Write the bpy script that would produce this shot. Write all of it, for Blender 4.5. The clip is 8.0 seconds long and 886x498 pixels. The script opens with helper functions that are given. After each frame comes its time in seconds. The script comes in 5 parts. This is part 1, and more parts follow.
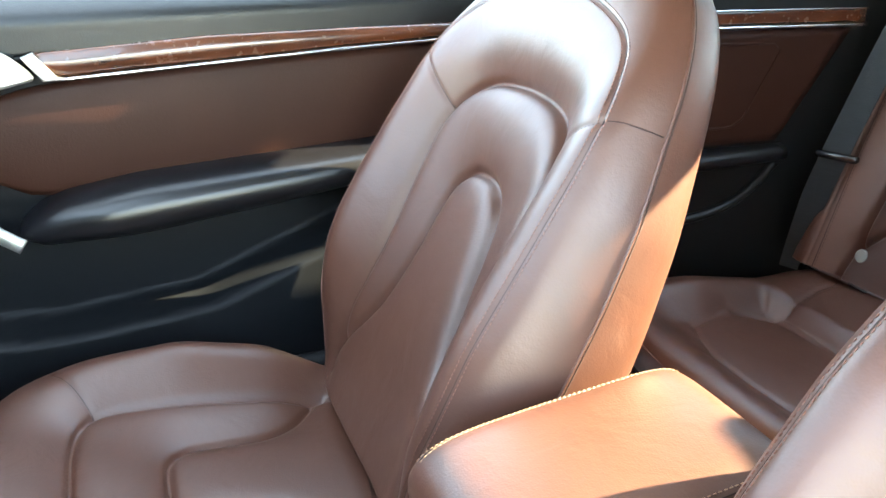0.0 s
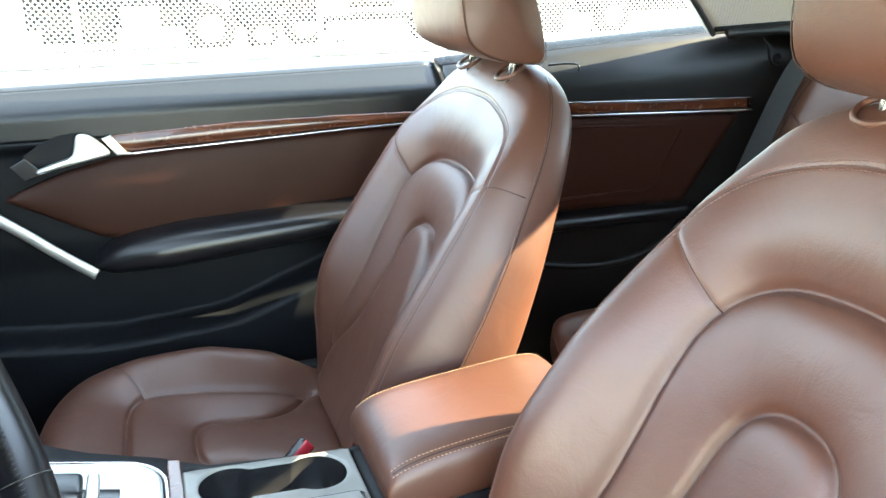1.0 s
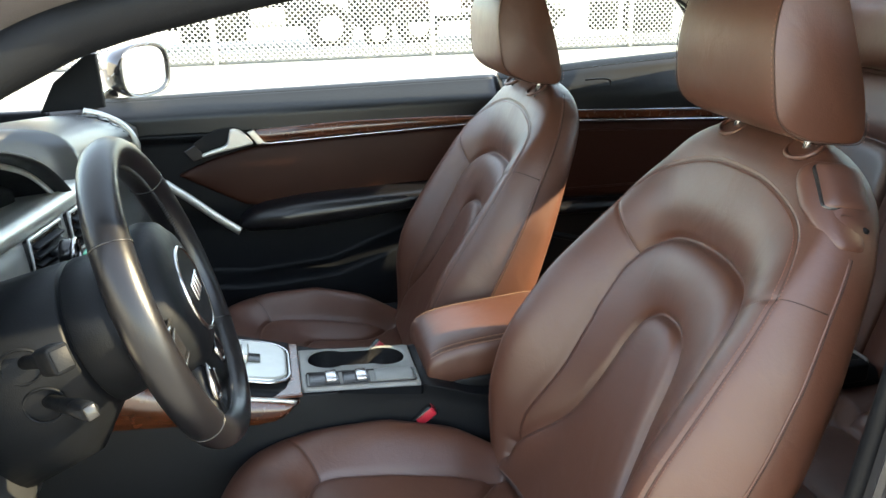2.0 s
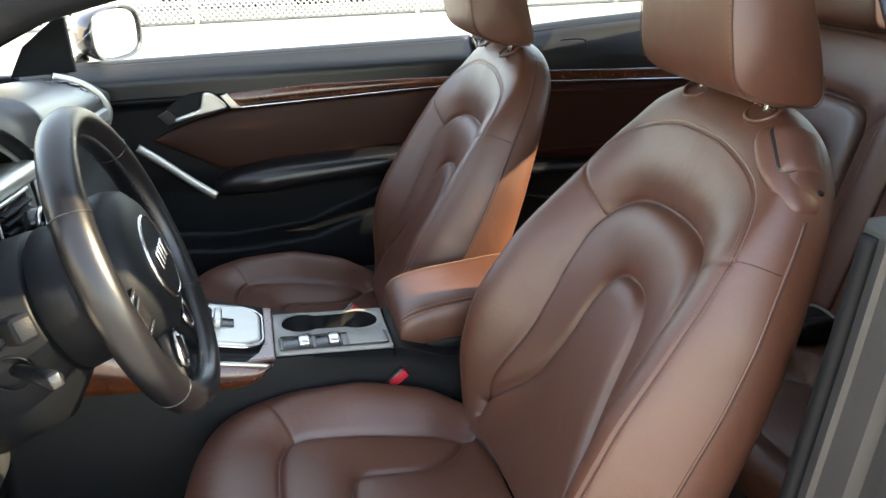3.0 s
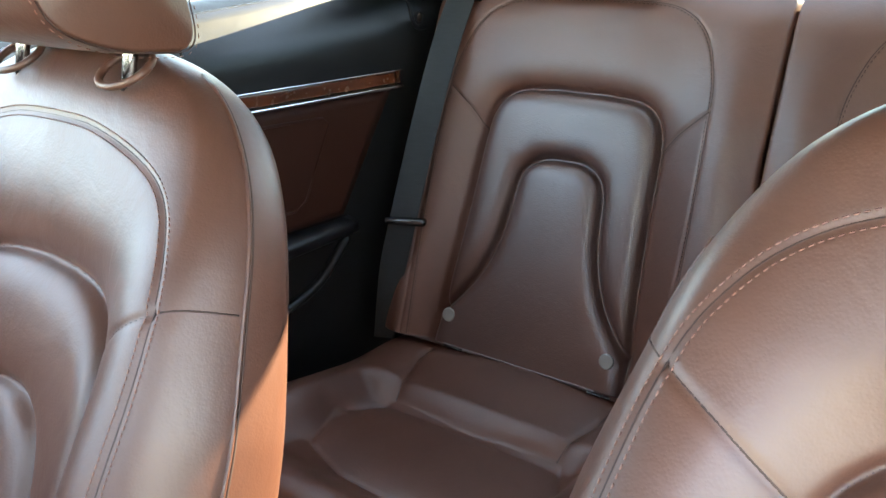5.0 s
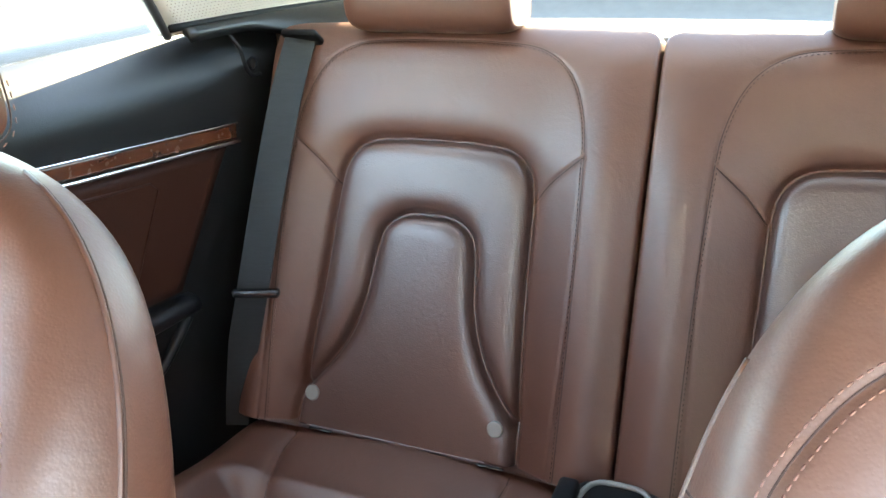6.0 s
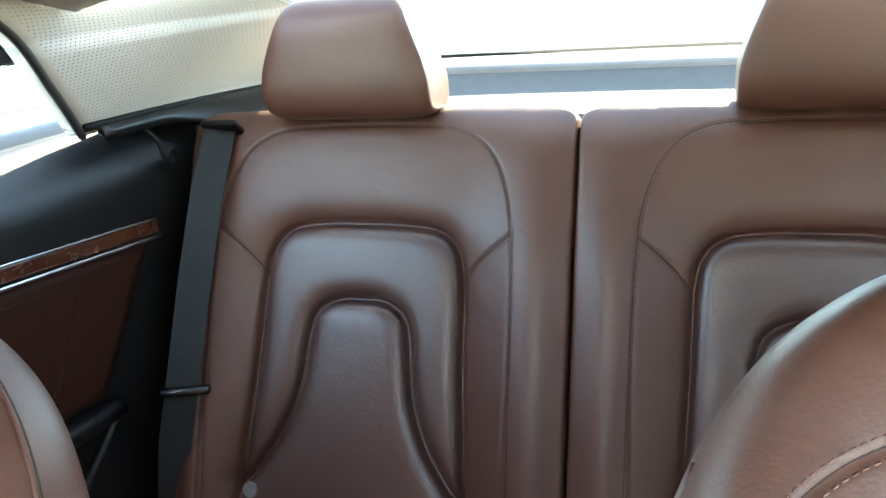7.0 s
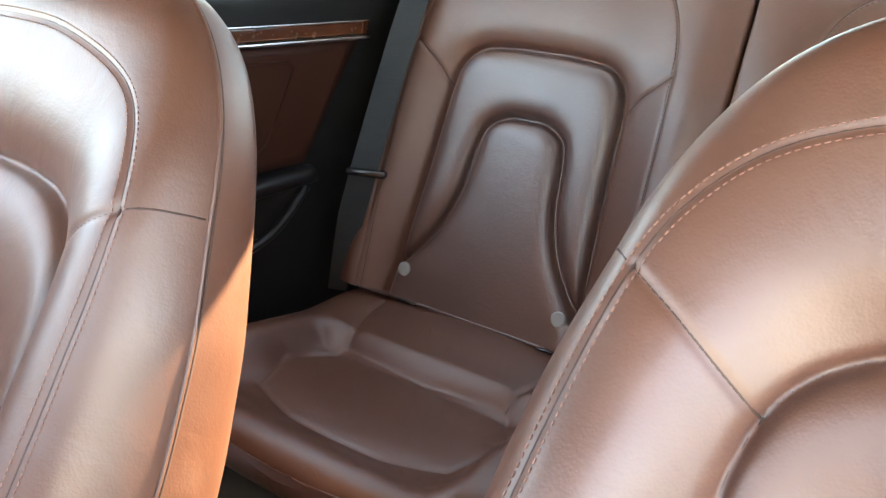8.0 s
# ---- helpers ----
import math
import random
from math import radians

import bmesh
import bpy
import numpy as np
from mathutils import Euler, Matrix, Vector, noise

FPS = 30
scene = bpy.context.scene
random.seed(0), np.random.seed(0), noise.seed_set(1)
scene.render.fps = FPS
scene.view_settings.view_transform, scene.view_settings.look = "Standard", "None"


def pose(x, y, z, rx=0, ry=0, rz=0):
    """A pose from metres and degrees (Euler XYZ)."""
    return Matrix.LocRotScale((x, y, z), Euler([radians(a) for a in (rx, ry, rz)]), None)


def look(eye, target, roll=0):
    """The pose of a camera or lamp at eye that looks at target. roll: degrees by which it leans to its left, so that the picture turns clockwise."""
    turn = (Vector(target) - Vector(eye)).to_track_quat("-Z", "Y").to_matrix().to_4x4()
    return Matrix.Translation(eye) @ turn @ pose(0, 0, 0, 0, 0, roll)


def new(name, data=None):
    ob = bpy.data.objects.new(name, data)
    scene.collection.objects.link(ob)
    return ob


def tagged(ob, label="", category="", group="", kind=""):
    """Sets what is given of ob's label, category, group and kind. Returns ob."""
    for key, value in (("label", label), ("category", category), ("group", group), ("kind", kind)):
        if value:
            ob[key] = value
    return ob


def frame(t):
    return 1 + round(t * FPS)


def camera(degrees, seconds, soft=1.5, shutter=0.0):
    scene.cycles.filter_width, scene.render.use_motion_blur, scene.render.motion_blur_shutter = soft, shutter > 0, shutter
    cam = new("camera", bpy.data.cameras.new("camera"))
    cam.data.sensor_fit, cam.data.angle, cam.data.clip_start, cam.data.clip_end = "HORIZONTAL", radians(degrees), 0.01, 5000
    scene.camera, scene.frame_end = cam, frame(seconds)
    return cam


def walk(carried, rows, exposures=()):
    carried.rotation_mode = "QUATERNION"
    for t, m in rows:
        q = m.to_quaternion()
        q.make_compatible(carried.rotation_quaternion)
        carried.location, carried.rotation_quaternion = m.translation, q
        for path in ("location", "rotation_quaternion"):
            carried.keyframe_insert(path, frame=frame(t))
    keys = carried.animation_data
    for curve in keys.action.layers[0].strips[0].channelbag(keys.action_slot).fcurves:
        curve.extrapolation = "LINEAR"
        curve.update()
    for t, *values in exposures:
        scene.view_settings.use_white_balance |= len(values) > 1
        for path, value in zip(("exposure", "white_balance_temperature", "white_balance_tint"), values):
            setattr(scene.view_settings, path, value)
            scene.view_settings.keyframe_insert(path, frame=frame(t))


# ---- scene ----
cam = camera(56.2, 8.0)
PATH = [
    (0, (-0.226, -0.474, 1.078), (0.47, 1.232, 0.301), -0.4),
    (0.5, (-0.228, -0.65, 1.133), (0.516, 1.055, 0.399), -0.3),
    (1, (-0.241, -0.881, 1.185), (0.395, 0.901, 0.537), -0.7),
    (1.5, (-0.268, -1.21, 1.241), (0.232, 0.63, 0.637), -0.8),
    (1.7, (-0.273, -1.308, 1.264), (0.168, 0.543, 0.647), -0.9),
    (2.8, (-0.238, -1.44, 1.305), (0.103, 0.385, 0.563), -1.5),
    (3, (-0.237, -1.404, 1.299), (0.164, 0.408, 0.551), -1.6),
    (3.5, (-0.16, -1.15, 1.274), (0.517, 0.562, 0.492), -1.5),
    (4, (-0.103, -0.812, 1.228), (0.898, 0.699, 0.383), -1.2),
    (4.2, (-0.099, -0.69, 1.189), (1.018, 0.763, 0.388), -0.2),
    (5.3, (-0.08, -0.22, 1.128), (1.497, 0.771, 0.399), -1.8),
    (5.5, (-0.063, -0.197, 1.129), (1.559, 0.717, 0.399), -1.4),
    (6, (-0.011, -0.153, 1.141), (1.72, 0.586, 0.465), -1.2),
    (6.5, (0.008, -0.14, 1.166), (1.833, 0.469, 0.621), -3.1),
    (7, (-0.001, -0.146, 1.169), (1.832, 0.442, 0.626), -3.2),
    (7.5, (-0.043, -0.163, 1.118), (1.723, 0.516, 0.469), -0.1),
    (8, (-0.117, -0.298, 1.086), (1.429, 0.716, 0.323), 3.0),
]
EXPOSURES = [(0, 4.65, 7000, 4), (0.5, 4.55, 7000, 3), (1.0, 4.1, 7000, 4), (1.5, 3.1, 7000, 6), (1.7, 2.87, 7100, 7), (3.0, 2.9, 7500, 12), (3.5, 3.0, 7500, 13), (4.2, 3.25, 6600, 8), (5.5, 4.6, 7000, 5), (6.0, 4.8, 6900, 5), (6.5, 4.1, 6400, 3), (7.2, 4.05, 6400, 3), (7.6, 4.6, 7000, 7), (8.0, 4.5, 7500, 9)]
walk(cam, [(t, look(eye, target, roll)) for t, eye, target, roll in PATH], EXPOSURES)


# ---- light ----
SUN_TO = Vector((0.86, -0.20, 0.49)).normalized()
world = bpy.data.worlds.new("sky")
scene.world = world
world.use_nodes = True
wn = world.node_tree
sky = wn.nodes.new("ShaderNodeTexSky")
sky.sky_type, sky.sun_disc = "NISHITA", False
sky.dust_density, sky.air_density, sky.ozone_density = 0.05, 1.0, 1.0
sky.sun_elevation = math.asin(SUN_TO.z)
sky.sun_rotation = math.atan2(SUN_TO.x, SUN_TO.y)
haze = wn.nodes.new("ShaderNodeMix")
haze.data_type, haze.blend_type = "RGBA", "ADD"
haze.inputs["Factor"].default_value = 1.0
haze.inputs["B"].default_value = (1.35, 1.35, 1.35, 1)
wn.links.new(sky.outputs[0], haze.inputs["A"])
wn.links.new(haze.outputs["Result"], wn.nodes["Background"].inputs[0])
wn.nodes["Background"].inputs[1].default_value = 0.15
sun_lamp = bpy.data.lights.new("sun", "SUN")
sun_lamp.energy, sun_lamp.angle, sun_lamp.color = 4.0, radians(0.6), (1.0, 0.87, 0.62)
sun_ob = new("sun", sun_lamp)
sun_ob.matrix_world = look(SUN_TO * 20, (0, 0, 0))


# ---- materials ----
def material(name, colour, rough=0.5, metal=0.0, second=None, scale=8.0, amount=0.5, grain=0.0, grain_scale=400.0, coat=0.0, spec=0.5, rough_var=0.0, stretch=(1, 1, 1), sheen=0.0, crease=0.0):
    m = bpy.data.materials.new(name)
    m.use_nodes = True
    nt = m.node_tree
    b = nt.nodes["Principled BSDF"]
    b.inputs["Roughness"].default_value = rough
    b.inputs["Metallic"].default_value = metal
    b.inputs["Specular IOR Level"].default_value = spec
    b.inputs["Coat Weight"].default_value = coat
    b.inputs["Coat Roughness"].default_value = 0.05
    b.inputs["Sheen Weight"].default_value = sheen
    tc = nt.nodes.new("ShaderNodeTexCoord")
    mp = nt.nodes.new("ShaderNodeMapping")
    mp.inputs["Scale"].default_value = stretch
    nt.links.new(tc.outputs["Object"], mp.inputs[0])
    second = second or tuple(c * 0.75 for c in colour)
    n = nt.nodes.new("ShaderNodeTexNoise")
    n.inputs["Scale"].default_value, n.inputs["Detail"].default_value = scale, 6.0
    nt.links.new(mp.outputs[0], n.inputs["Vector"])
    ramp = nt.nodes.new("ShaderNodeMapRange")
    ramp.inputs["From Min"].default_value, ramp.inputs["From Max"].default_value = 0.5 - 0.5 * (1 - amount) - 0.05, 0.5 + 0.5 * (1 - amount) + 0.05
    nt.links.new(n.outputs[0], ramp.inputs[0])
    mix = nt.nodes.new("ShaderNodeMix")
    mix.data_type = "RGBA"
    mix.inputs["A"].default_value, mix.inputs["B"].default_value = (*colour, 1), (*second, 1)
    nt.links.new(ramp.outputs[0], mix.inputs["Factor"])
    nt.links.new(mix.outputs["Result"], b.inputs["Base Color"])
    if rough_var:
        rr = nt.nodes.new("ShaderNodeMapRange")
        rr.inputs["To Min"].default_value, rr.inputs["To Max"].default_value = rough - rough_var, rough + rough_var
        n2 = nt.nodes.new("ShaderNodeTexNoise")
        n2.inputs["Scale"].default_value, n2.inputs["Detail"].default_value = scale * 3.1, 4.0
        nt.links.new(tc.outputs["Object"], n2.inputs["Vector"])
        nt.links.new(n2.outputs[0], rr.inputs[0])
        nt.links.new(rr.outputs[0], b.inputs["Roughness"])
    if grain:
        v = nt.nodes.new("ShaderNodeTexVoronoi")
        v.feature = "SMOOTH_F1"
        v.inputs["Scale"].default_value = grain_scale
        nt.links.new(tc.outputs["Object"], v.inputs["Vector"])
        n3 = nt.nodes.new("ShaderNodeTexNoise")
        n3.inputs["Scale"].default_value, n3.inputs["Detail"].default_value = grain_scale * 0.35, 4.0
        nt.links.new(tc.outputs["Object"], n3.inputs["Vector"])
        add = nt.nodes.new("ShaderNodeMath")
        add.operation = "ADD"
        nt.links.new(v.outputs["Distance"], add.inputs[0])
        nt.links.new(n3.outputs[0], add.inputs[1])
        bump = nt.nodes.new("ShaderNodeBump")
        bump.inputs["Strength"].default_value, bump.inputs["Distance"].default_value = grain, 0.0005
        nt.links.new(add.outputs[0], bump.inputs["Height"])
        nt.links.new(bump.outputs[0], b.inputs["Normal"])
    if crease:
        n4 = nt.nodes.new("ShaderNodeTexNoise")
        n4.inputs["Scale"].default_value, n4.inputs["Detail"].default_value = 17.0, 3.0
        n4.inputs["Distortion"].default_value = 0.8
        nt.links.new(tc.outputs["Object"], n4.inputs["Vector"])
        wave = nt.nodes.new("ShaderNodeBump")
        wave.inputs["Strength"].default_value, wave.inputs["Distance"].default_value = crease, 0.006
        nt.links.new(n4.outputs[0], wave.inputs["Height"])
        nt.links.new(wave.outputs[0], bump.inputs["Normal"])
    return m


def glass_material(name, tint=(0.9, 0.95, 0.93)):
    m = bpy.data.materials.new(name)
    m.use_nodes = True
    nt = m.node_tree
    nt.nodes.remove(nt.nodes["Principled BSDF"])
    clear, gloss, mix, fres = (nt.nodes.new("ShaderNode" + k) for k in ("BsdfTransparent", "BsdfGlossy", "MixShader", "LayerWeight"))
    clear.inputs["Color"].default_value = (*(c ** 0.5 for c in tint), 1)
    gloss.inputs["Roughness"].default_value = 0.02
    fres.inputs["Blend"].default_value = 0.5
    power, add = nt.nodes.new("ShaderNodeMath"), nt.nodes.new("ShaderNodeMath")
    power.operation, add.operation = "POWER", "MULTIPLY_ADD"
    power.inputs[1].default_value = 5.0
    add.inputs[1].default_value, add.inputs[2].default_value = 0.9, 0.03
    nt.links.new(fres.outputs["Facing"], power.inputs[0])
    nt.links.new(power.outputs[0], add.inputs[0])
    nt.links.new(add.outputs[0], mix.inputs[0])
    nt.links.new(clear.outputs[0], mix.inputs[1])
    nt.links.new(gloss.outputs[0], mix.inputs[2])
    nt.links.new(mix.outputs[0], nt.nodes["Material Output"].inputs["Surface"])
    return m


LEATHER = material("brown_leather", (0.078, 0.0295, 0.0175), 0.45, second=(0.058, 0.0218, 0.0130), scale=7, amount=0.4, spec=0.65, crease=0.22, grain=0.24, grain_scale=560, rough_var=0.07)
# the seats' brown leather, with the side panels' shade put into the colour
LEATHER_SHADED = material("shaded_brown_leather", (0.034, 0.0125, 0.0080), 0.5, second=(0.025, 0.0092, 0.0059), scale=6, amount=0.4, spec=0.14, grain=0.3, grain_scale=450, rough_var=0.06)
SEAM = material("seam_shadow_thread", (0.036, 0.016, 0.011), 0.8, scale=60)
THREAD = material("tan_thread", (0.20, 0.098, 0.075), 0.7, scale=90)
LID_THREAD = material("pale_tan_thread", (0.42, 0.27, 0.17), 0.7, scale=90)
BLACK = material("black_soft_plastic", (0.0062, 0.0071, 0.0085), 0.5, second=(0.0048, 0.0055, 0.0066), scale=20, grain=0.3, grain_scale=700, rough_var=0.08, spec=0.13)
BLACK_LEATHER = material("black_leather", (0.005, 0.005, 0.0063), 0.31, second=(0.0042, 0.0042, 0.0053), scale=14, spec=0.42, grain=0.15, grain_scale=700, rough_var=0.015)
SLATE = material("slate_soft_plastic", (0.005, 0.006, 0.0065), 0.40, second=(0.004, 0.0046, 0.005), scale=20, grain=0.3, grain_scale=700, rough_var=0.06, spec=0.42)
GLOSS_BLACK = material("hard_black_plastic", (0.012, 0.012, 0.013), 0.25, scale=30)
CARPET = material("dark_carpet", (0.016, 0.0145, 0.0135), 0.95, second=(0.010, 0.009, 0.008), scale=120, grain=0.8, grain_scale=500)
WEBBING = material("black_belt_webbing", (0.026, 0.030, 0.032), 0.7, scale=40, grain=0.6, grain_scale=900, stretch=(1, 1, 8), spec=0.12)
WOOD = material("burl_walnut_veneer", (0.105, 0.030, 0.011), 0.26, second=(0.026, 0.0085, 0.0042), scale=26, amount=0.45, coat=0.5, stretch=(0.5, 1, 1.8), rough_var=0.05)
CHROME = material("satin_chrome", (0.58, 0.58, 0.58), 0.24, metal=1.0, scale=30)
ALUMINIUM = material("silver_trim", (0.55, 0.555, 0.52), 0.38, metal=0.8, second=(0.48, 0.485, 0.455), scale=40, rough_var=0.05)
DASH = material("dash_vinyl", (0.014, 0.0148, 0.0152), 0.36, second=(0.020, 0.021, 0.0215), scale=6, amount=0.4, grain=0.12, grain_scale=900, spec=0.85)
PILLAR = material("mauve_grey_pillar_fabric", (0.058, 0.050, 0.047), 0.9, second=(0.046, 0.040, 0.038), scale=40, grain=0.4, grain_scale=600, spec=0.2)
JAMB = material("door_frame_vinyl", (0.026, 0.026, 0.027), 0.45, second=(0.018, 0.018, 0.019), scale=12, grain=0.3, grain_scale=500)
GREY_TRIM = material("grey_satin_plastic", (0.20, 0.20, 0.185), 0.42, scale=30, rough_var=0.05)
HEADLINER = material("beige_headliner_fabric", (0.50, 0.48, 0.42), 0.9, second=(0.47, 0.45, 0.39), scale=40, grain=0.4, grain_scale=600)
CEILING = material("grey_beige_headliner", (0.50, 0.475, 0.42), 0.9, second=(0.47, 0.445, 0.395), scale=40, grain=0.4, grain_scale=600)
SHELF = material("grey_shelf_fabric", (0.11, 0.11, 0.106), 0.8, second=(0.09, 0.09, 0.088), scale=50, grain=0.4, grain_scale=600)
# greyer, glossier leather: windscreen sky sheen put into the rear panels' colour
SHEEN_LEATHER = material("sheen_panel_leather", (0.062, 0.0285, 0.0205), 0.40, second=(0.048, 0.0222, 0.0160), scale=9, amount=0.4, spec=0.85, crease=0.15, grain=0.45, grain_scale=520, rough_var=0.05)
RED = material("red_button_plastic", (0.42, 0.018, 0.035), 0.35, scale=30)
GLASS = glass_material("window_glass")
DARK_TINT = glass_material("dark_tinted_glass", (0.44, 0.48, 0.46))
# near-black glass, added only to stop sun at the driver's rear window
SUN_BLOCK = glass_material("sun_blocking_glass", (0.02, 0.02, 0.02))
TINTED = glass_material("tinted_glass", (0.82, 0.87, 0.85))
CONCRETE = material("pale_concrete", (0.40, 0.385, 0.36), 0.9, second=(0.32, 0.31, 0.29), scale=1.2, amount=0.5, grain=0.4, grain_scale=60)
BODY_PAINT = material("dark_car_paint", (0.012, 0.013, 0.016), 0.2, coat=1.0, scale=10)


# ---- mesh helpers ----
def mesh_of(name, verts, faces, smooth=True):
    me = bpy.data.meshes.new(name)
    me.from_pydata([tuple(map(float, v)) for v in verts], [], [tuple(map(int, f)) for f in faces])
    if smooth:
        me.shade_smooth()
    me.update()
    return me


def part(name, data, mat, parent=None, label=""):
    """One mesh object, from a mesh or a bmesh, under a thing or a part."""
    if isinstance(data, bmesh.types.BMesh):
        me = bpy.data.meshes.new(name)
        data.to_mesh(me)
        data.free()
        data = me
    if mat and not data.materials:
        data.materials.append(mat)
    ob = new(name, data)
    ob.parent = parent
    return tagged(ob, label)


def thing(name, label, category, at=(0, 0, 0), group="", kind=""):
    ob = new(name)
    ob.location = at
    ob.empty_display_size = 0.05
    return tagged(ob, label, category, group, kind)


def grid_faces(rows, cols, wrap=False):
    f = []
    for i in range(rows - 1):
        for j in range(cols if wrap else cols - 1):
            k = (j + 1) % cols
            f.append((i * cols + j, i * cols + k, (i + 1) * cols + k, (i + 1) * cols + j))
    return f


def loft(rings, wrap=True, caps=True):
    """A skin over rings of equal length."""
    rings = np.asarray(rings, float)
    r, c = rings.shape[:2]
    verts = rings.reshape(-1, 3).tolist()
    faces = grid_faces(r, c, wrap)
    if wrap and caps:
        for k, flip in ((0, True), (r - 1, False)):
            verts.append(rings[k].mean(axis=0).tolist())
            m = len(verts) - 1
            for j in range(c):
                a, b = k * c + j, k * c + (j + 1) % c
                faces.append((m, b, a) if flip else (m, a, b))
    return verts, faces


def lofted(name, rings, wrap=True, caps=True, smooth=True):
    v, f = loft(rings, wrap, caps)
    me = mesh_of(name, v, f, smooth)
    if wrap and caps:
        bm = bmesh.new()
        bm.from_mesh(me)
        bmesh.ops.recalc_face_normals(bm, faces=bm.faces)
        bm.to_mesh(me)
        bm.free()
    return me


def spline(points, n, closed=False):
    """n points on a Catmull-Rom curve through the points."""
    p = np.asarray(points, float)
    m = len(p)
    out = []
    spans = m if closed else m - 1
    for q in np.linspace(0, spans, n, endpoint=not closed):
        i = min(int(q), spans - 1)
        f = q - i
        ids = [(i + k) % m for k in (-1, 0, 1, 2)] if closed else [min(max(i + k, 0), m - 1) for k in (-1, 0, 1, 2)]
        a, b, c, d = (p[k] for k in ids)
        out.append(0.5 * (2 * b + (c - a) * f + (2 * a - 5 * b + 4 * c - d) * f * f + (3 * b - a - 3 * c + d) * f ** 3))
    return np.array(out)


def even(points, step):
    """The same polyline at even steps."""
    p = np.asarray(points, float)
    d = np.r_[0, np.cumsum(np.linalg.norm(np.diff(p, axis=0), axis=1))]
    q = np.linspace(0, d[-1], max(2, int(d[-1] / step) + 1))
    return np.stack([np.interp(q, d, p[:, k]) for k in range(p.shape[1])], 1)


def tube(name, points, radius, sides=8, closed=False, radii=None, flat=1.0, up=None):
    p = np.asarray(points, float)
    n = len(p)
    tan = np.gradient(p, axis=0) if not closed else np.roll(p, -1, 0) - np.roll(p, 1, 0)
    tan /= np.linalg.norm(tan, axis=1)[:, None] + 1e-12
    ref = np.array(up if up is not None else (0.31, 0.17, 0.93), float)
    rings = []
    for i in range(n):
        a = np.cross(tan[i], ref)
        a /= np.linalg.norm(a) + 1e-12
        b = np.cross(a, tan[i])
        r = radius if radii is None else radii[i]
        rings.append([p[i] + r * (math.cos(t) * a + flat * math.sin(t) * b) for t in np.linspace(0, 2 * math.pi, sides, endpoint=False)])
    if closed:
        rings.append(rings[0])
    return lofted(name, rings, caps=not closed)


def box(size, at=(0, 0, 0), bevel=0.004, turn=None, segments=2):
    bm = bmesh.new()
    bmesh.ops.create_cube(bm, size=1)
    bmesh.ops.scale(bm, vec=size, verts=bm.verts)
    if bevel:
        bmesh.ops.bevel(bm, geom=bm.edges[:], offset=bevel, segments=segments, profile=0.5, affect="EDGES")
    m = Matrix.Translation(at) @ (turn.to_4x4() if turn else Matrix())
    bmesh.ops.transform(bm, matrix=m, verts=bm.verts)
    for f in bm.faces:
        f.smooth = bevel > 0
    return bm


def cylinder(r, depth, at, axis="Z", sides=28, r2=None, bevel=0.0):
    bm = bmesh.new()
    bmesh.ops.create_cone(bm, cap_ends=True, segments=sides, radius1=r, radius2=r if r2 is None else r2, depth=depth)
    if bevel:
        bmesh.ops.bevel(bm, geom=[e for e in bm.edges if len(e.link_faces) == 2 and any(len(f.verts) > 4 for f in e.link_faces)], offset=bevel, segments=2, profile=0.5, affect="EDGES")
    q = {"Z": Matrix(), "X": Matrix.Rotation(radians(90), 4, "Y"), "Y": Matrix.Rotation(radians(-90), 4, "X")}[axis] if isinstance(axis, str) else axis
    bmesh.ops.transform(bm, matrix=Matrix.Translation(at) @ q, verts=bm.verts)
    for f in bm.faces:
        f.smooth = len(f.verts) == 4
    return bm


def plate(name, outline, thickness, place, bevel=0.0015):
    """A flat piece with a rounded rim: the outline lies in the plane of place (Matrix), its thickness towards +z of it."""
    bm = bmesh.new()
    vs = [bm.verts.new((a, b, 0)) for a, b in outline]
    f = bm.faces.new(vs)
    f.normal_update()
    if f.normal.z < 0:
        f.normal_flip()
    r = bmesh.ops.extrude_face_region(bm, geom=[f])
    top = [v for v in r["geom"] if isinstance(v, bmesh.types.BMVert)]
    bmesh.ops.translate(bm, vec=(0, 0, thickness), verts=top)
    bmesh.ops.recalc_face_normals(bm, faces=bm.faces)
    if bevel:
        tops = set(top)
        es = [e for e in bm.edges if e.verts[0] in tops and e.verts[1] in tops]
        bmesh.ops.bevel(bm, geom=es, offset=bevel, segments=2, profile=0.5, affect="EDGES")
    bmesh.ops.transform(bm, matrix=place, verts=bm.verts)
    return bm


def frame_matrix(origin, across, up):
    x = Vector(across).normalized()
    z = x.cross(Vector(up)).normalized()
    y = z.cross(x)
    m = Matrix((x, y, z)).transposed().to_4x4()
    m.translation = origin
    return m


def smoothstep(a, b, x):
    t = np.clip((x - a) / (b - a), 0, 1)
    return t * t * (3 - 2 * t)


def distance_to(curve, u, s):
    """Distance of the points (u, s) to a polyline."""
    best = np.full(u.shape, 9.0)
    c = np.asarray(curve, float)
    for (a0, a1), (b0, b1) in zip(c[:-1], c[1:]):
        d0, d1 = b0 - a0, b1 - a1
        k = np.clip(((u - a0) * d0 + (s - a1) * d1) / (d0 * d0 + d1 * d1 + 1e-12), 0, 1)
        best = np.minimum(best, np.hypot(u - a0 - k * d0, s - a1 - k * d1))
    return best


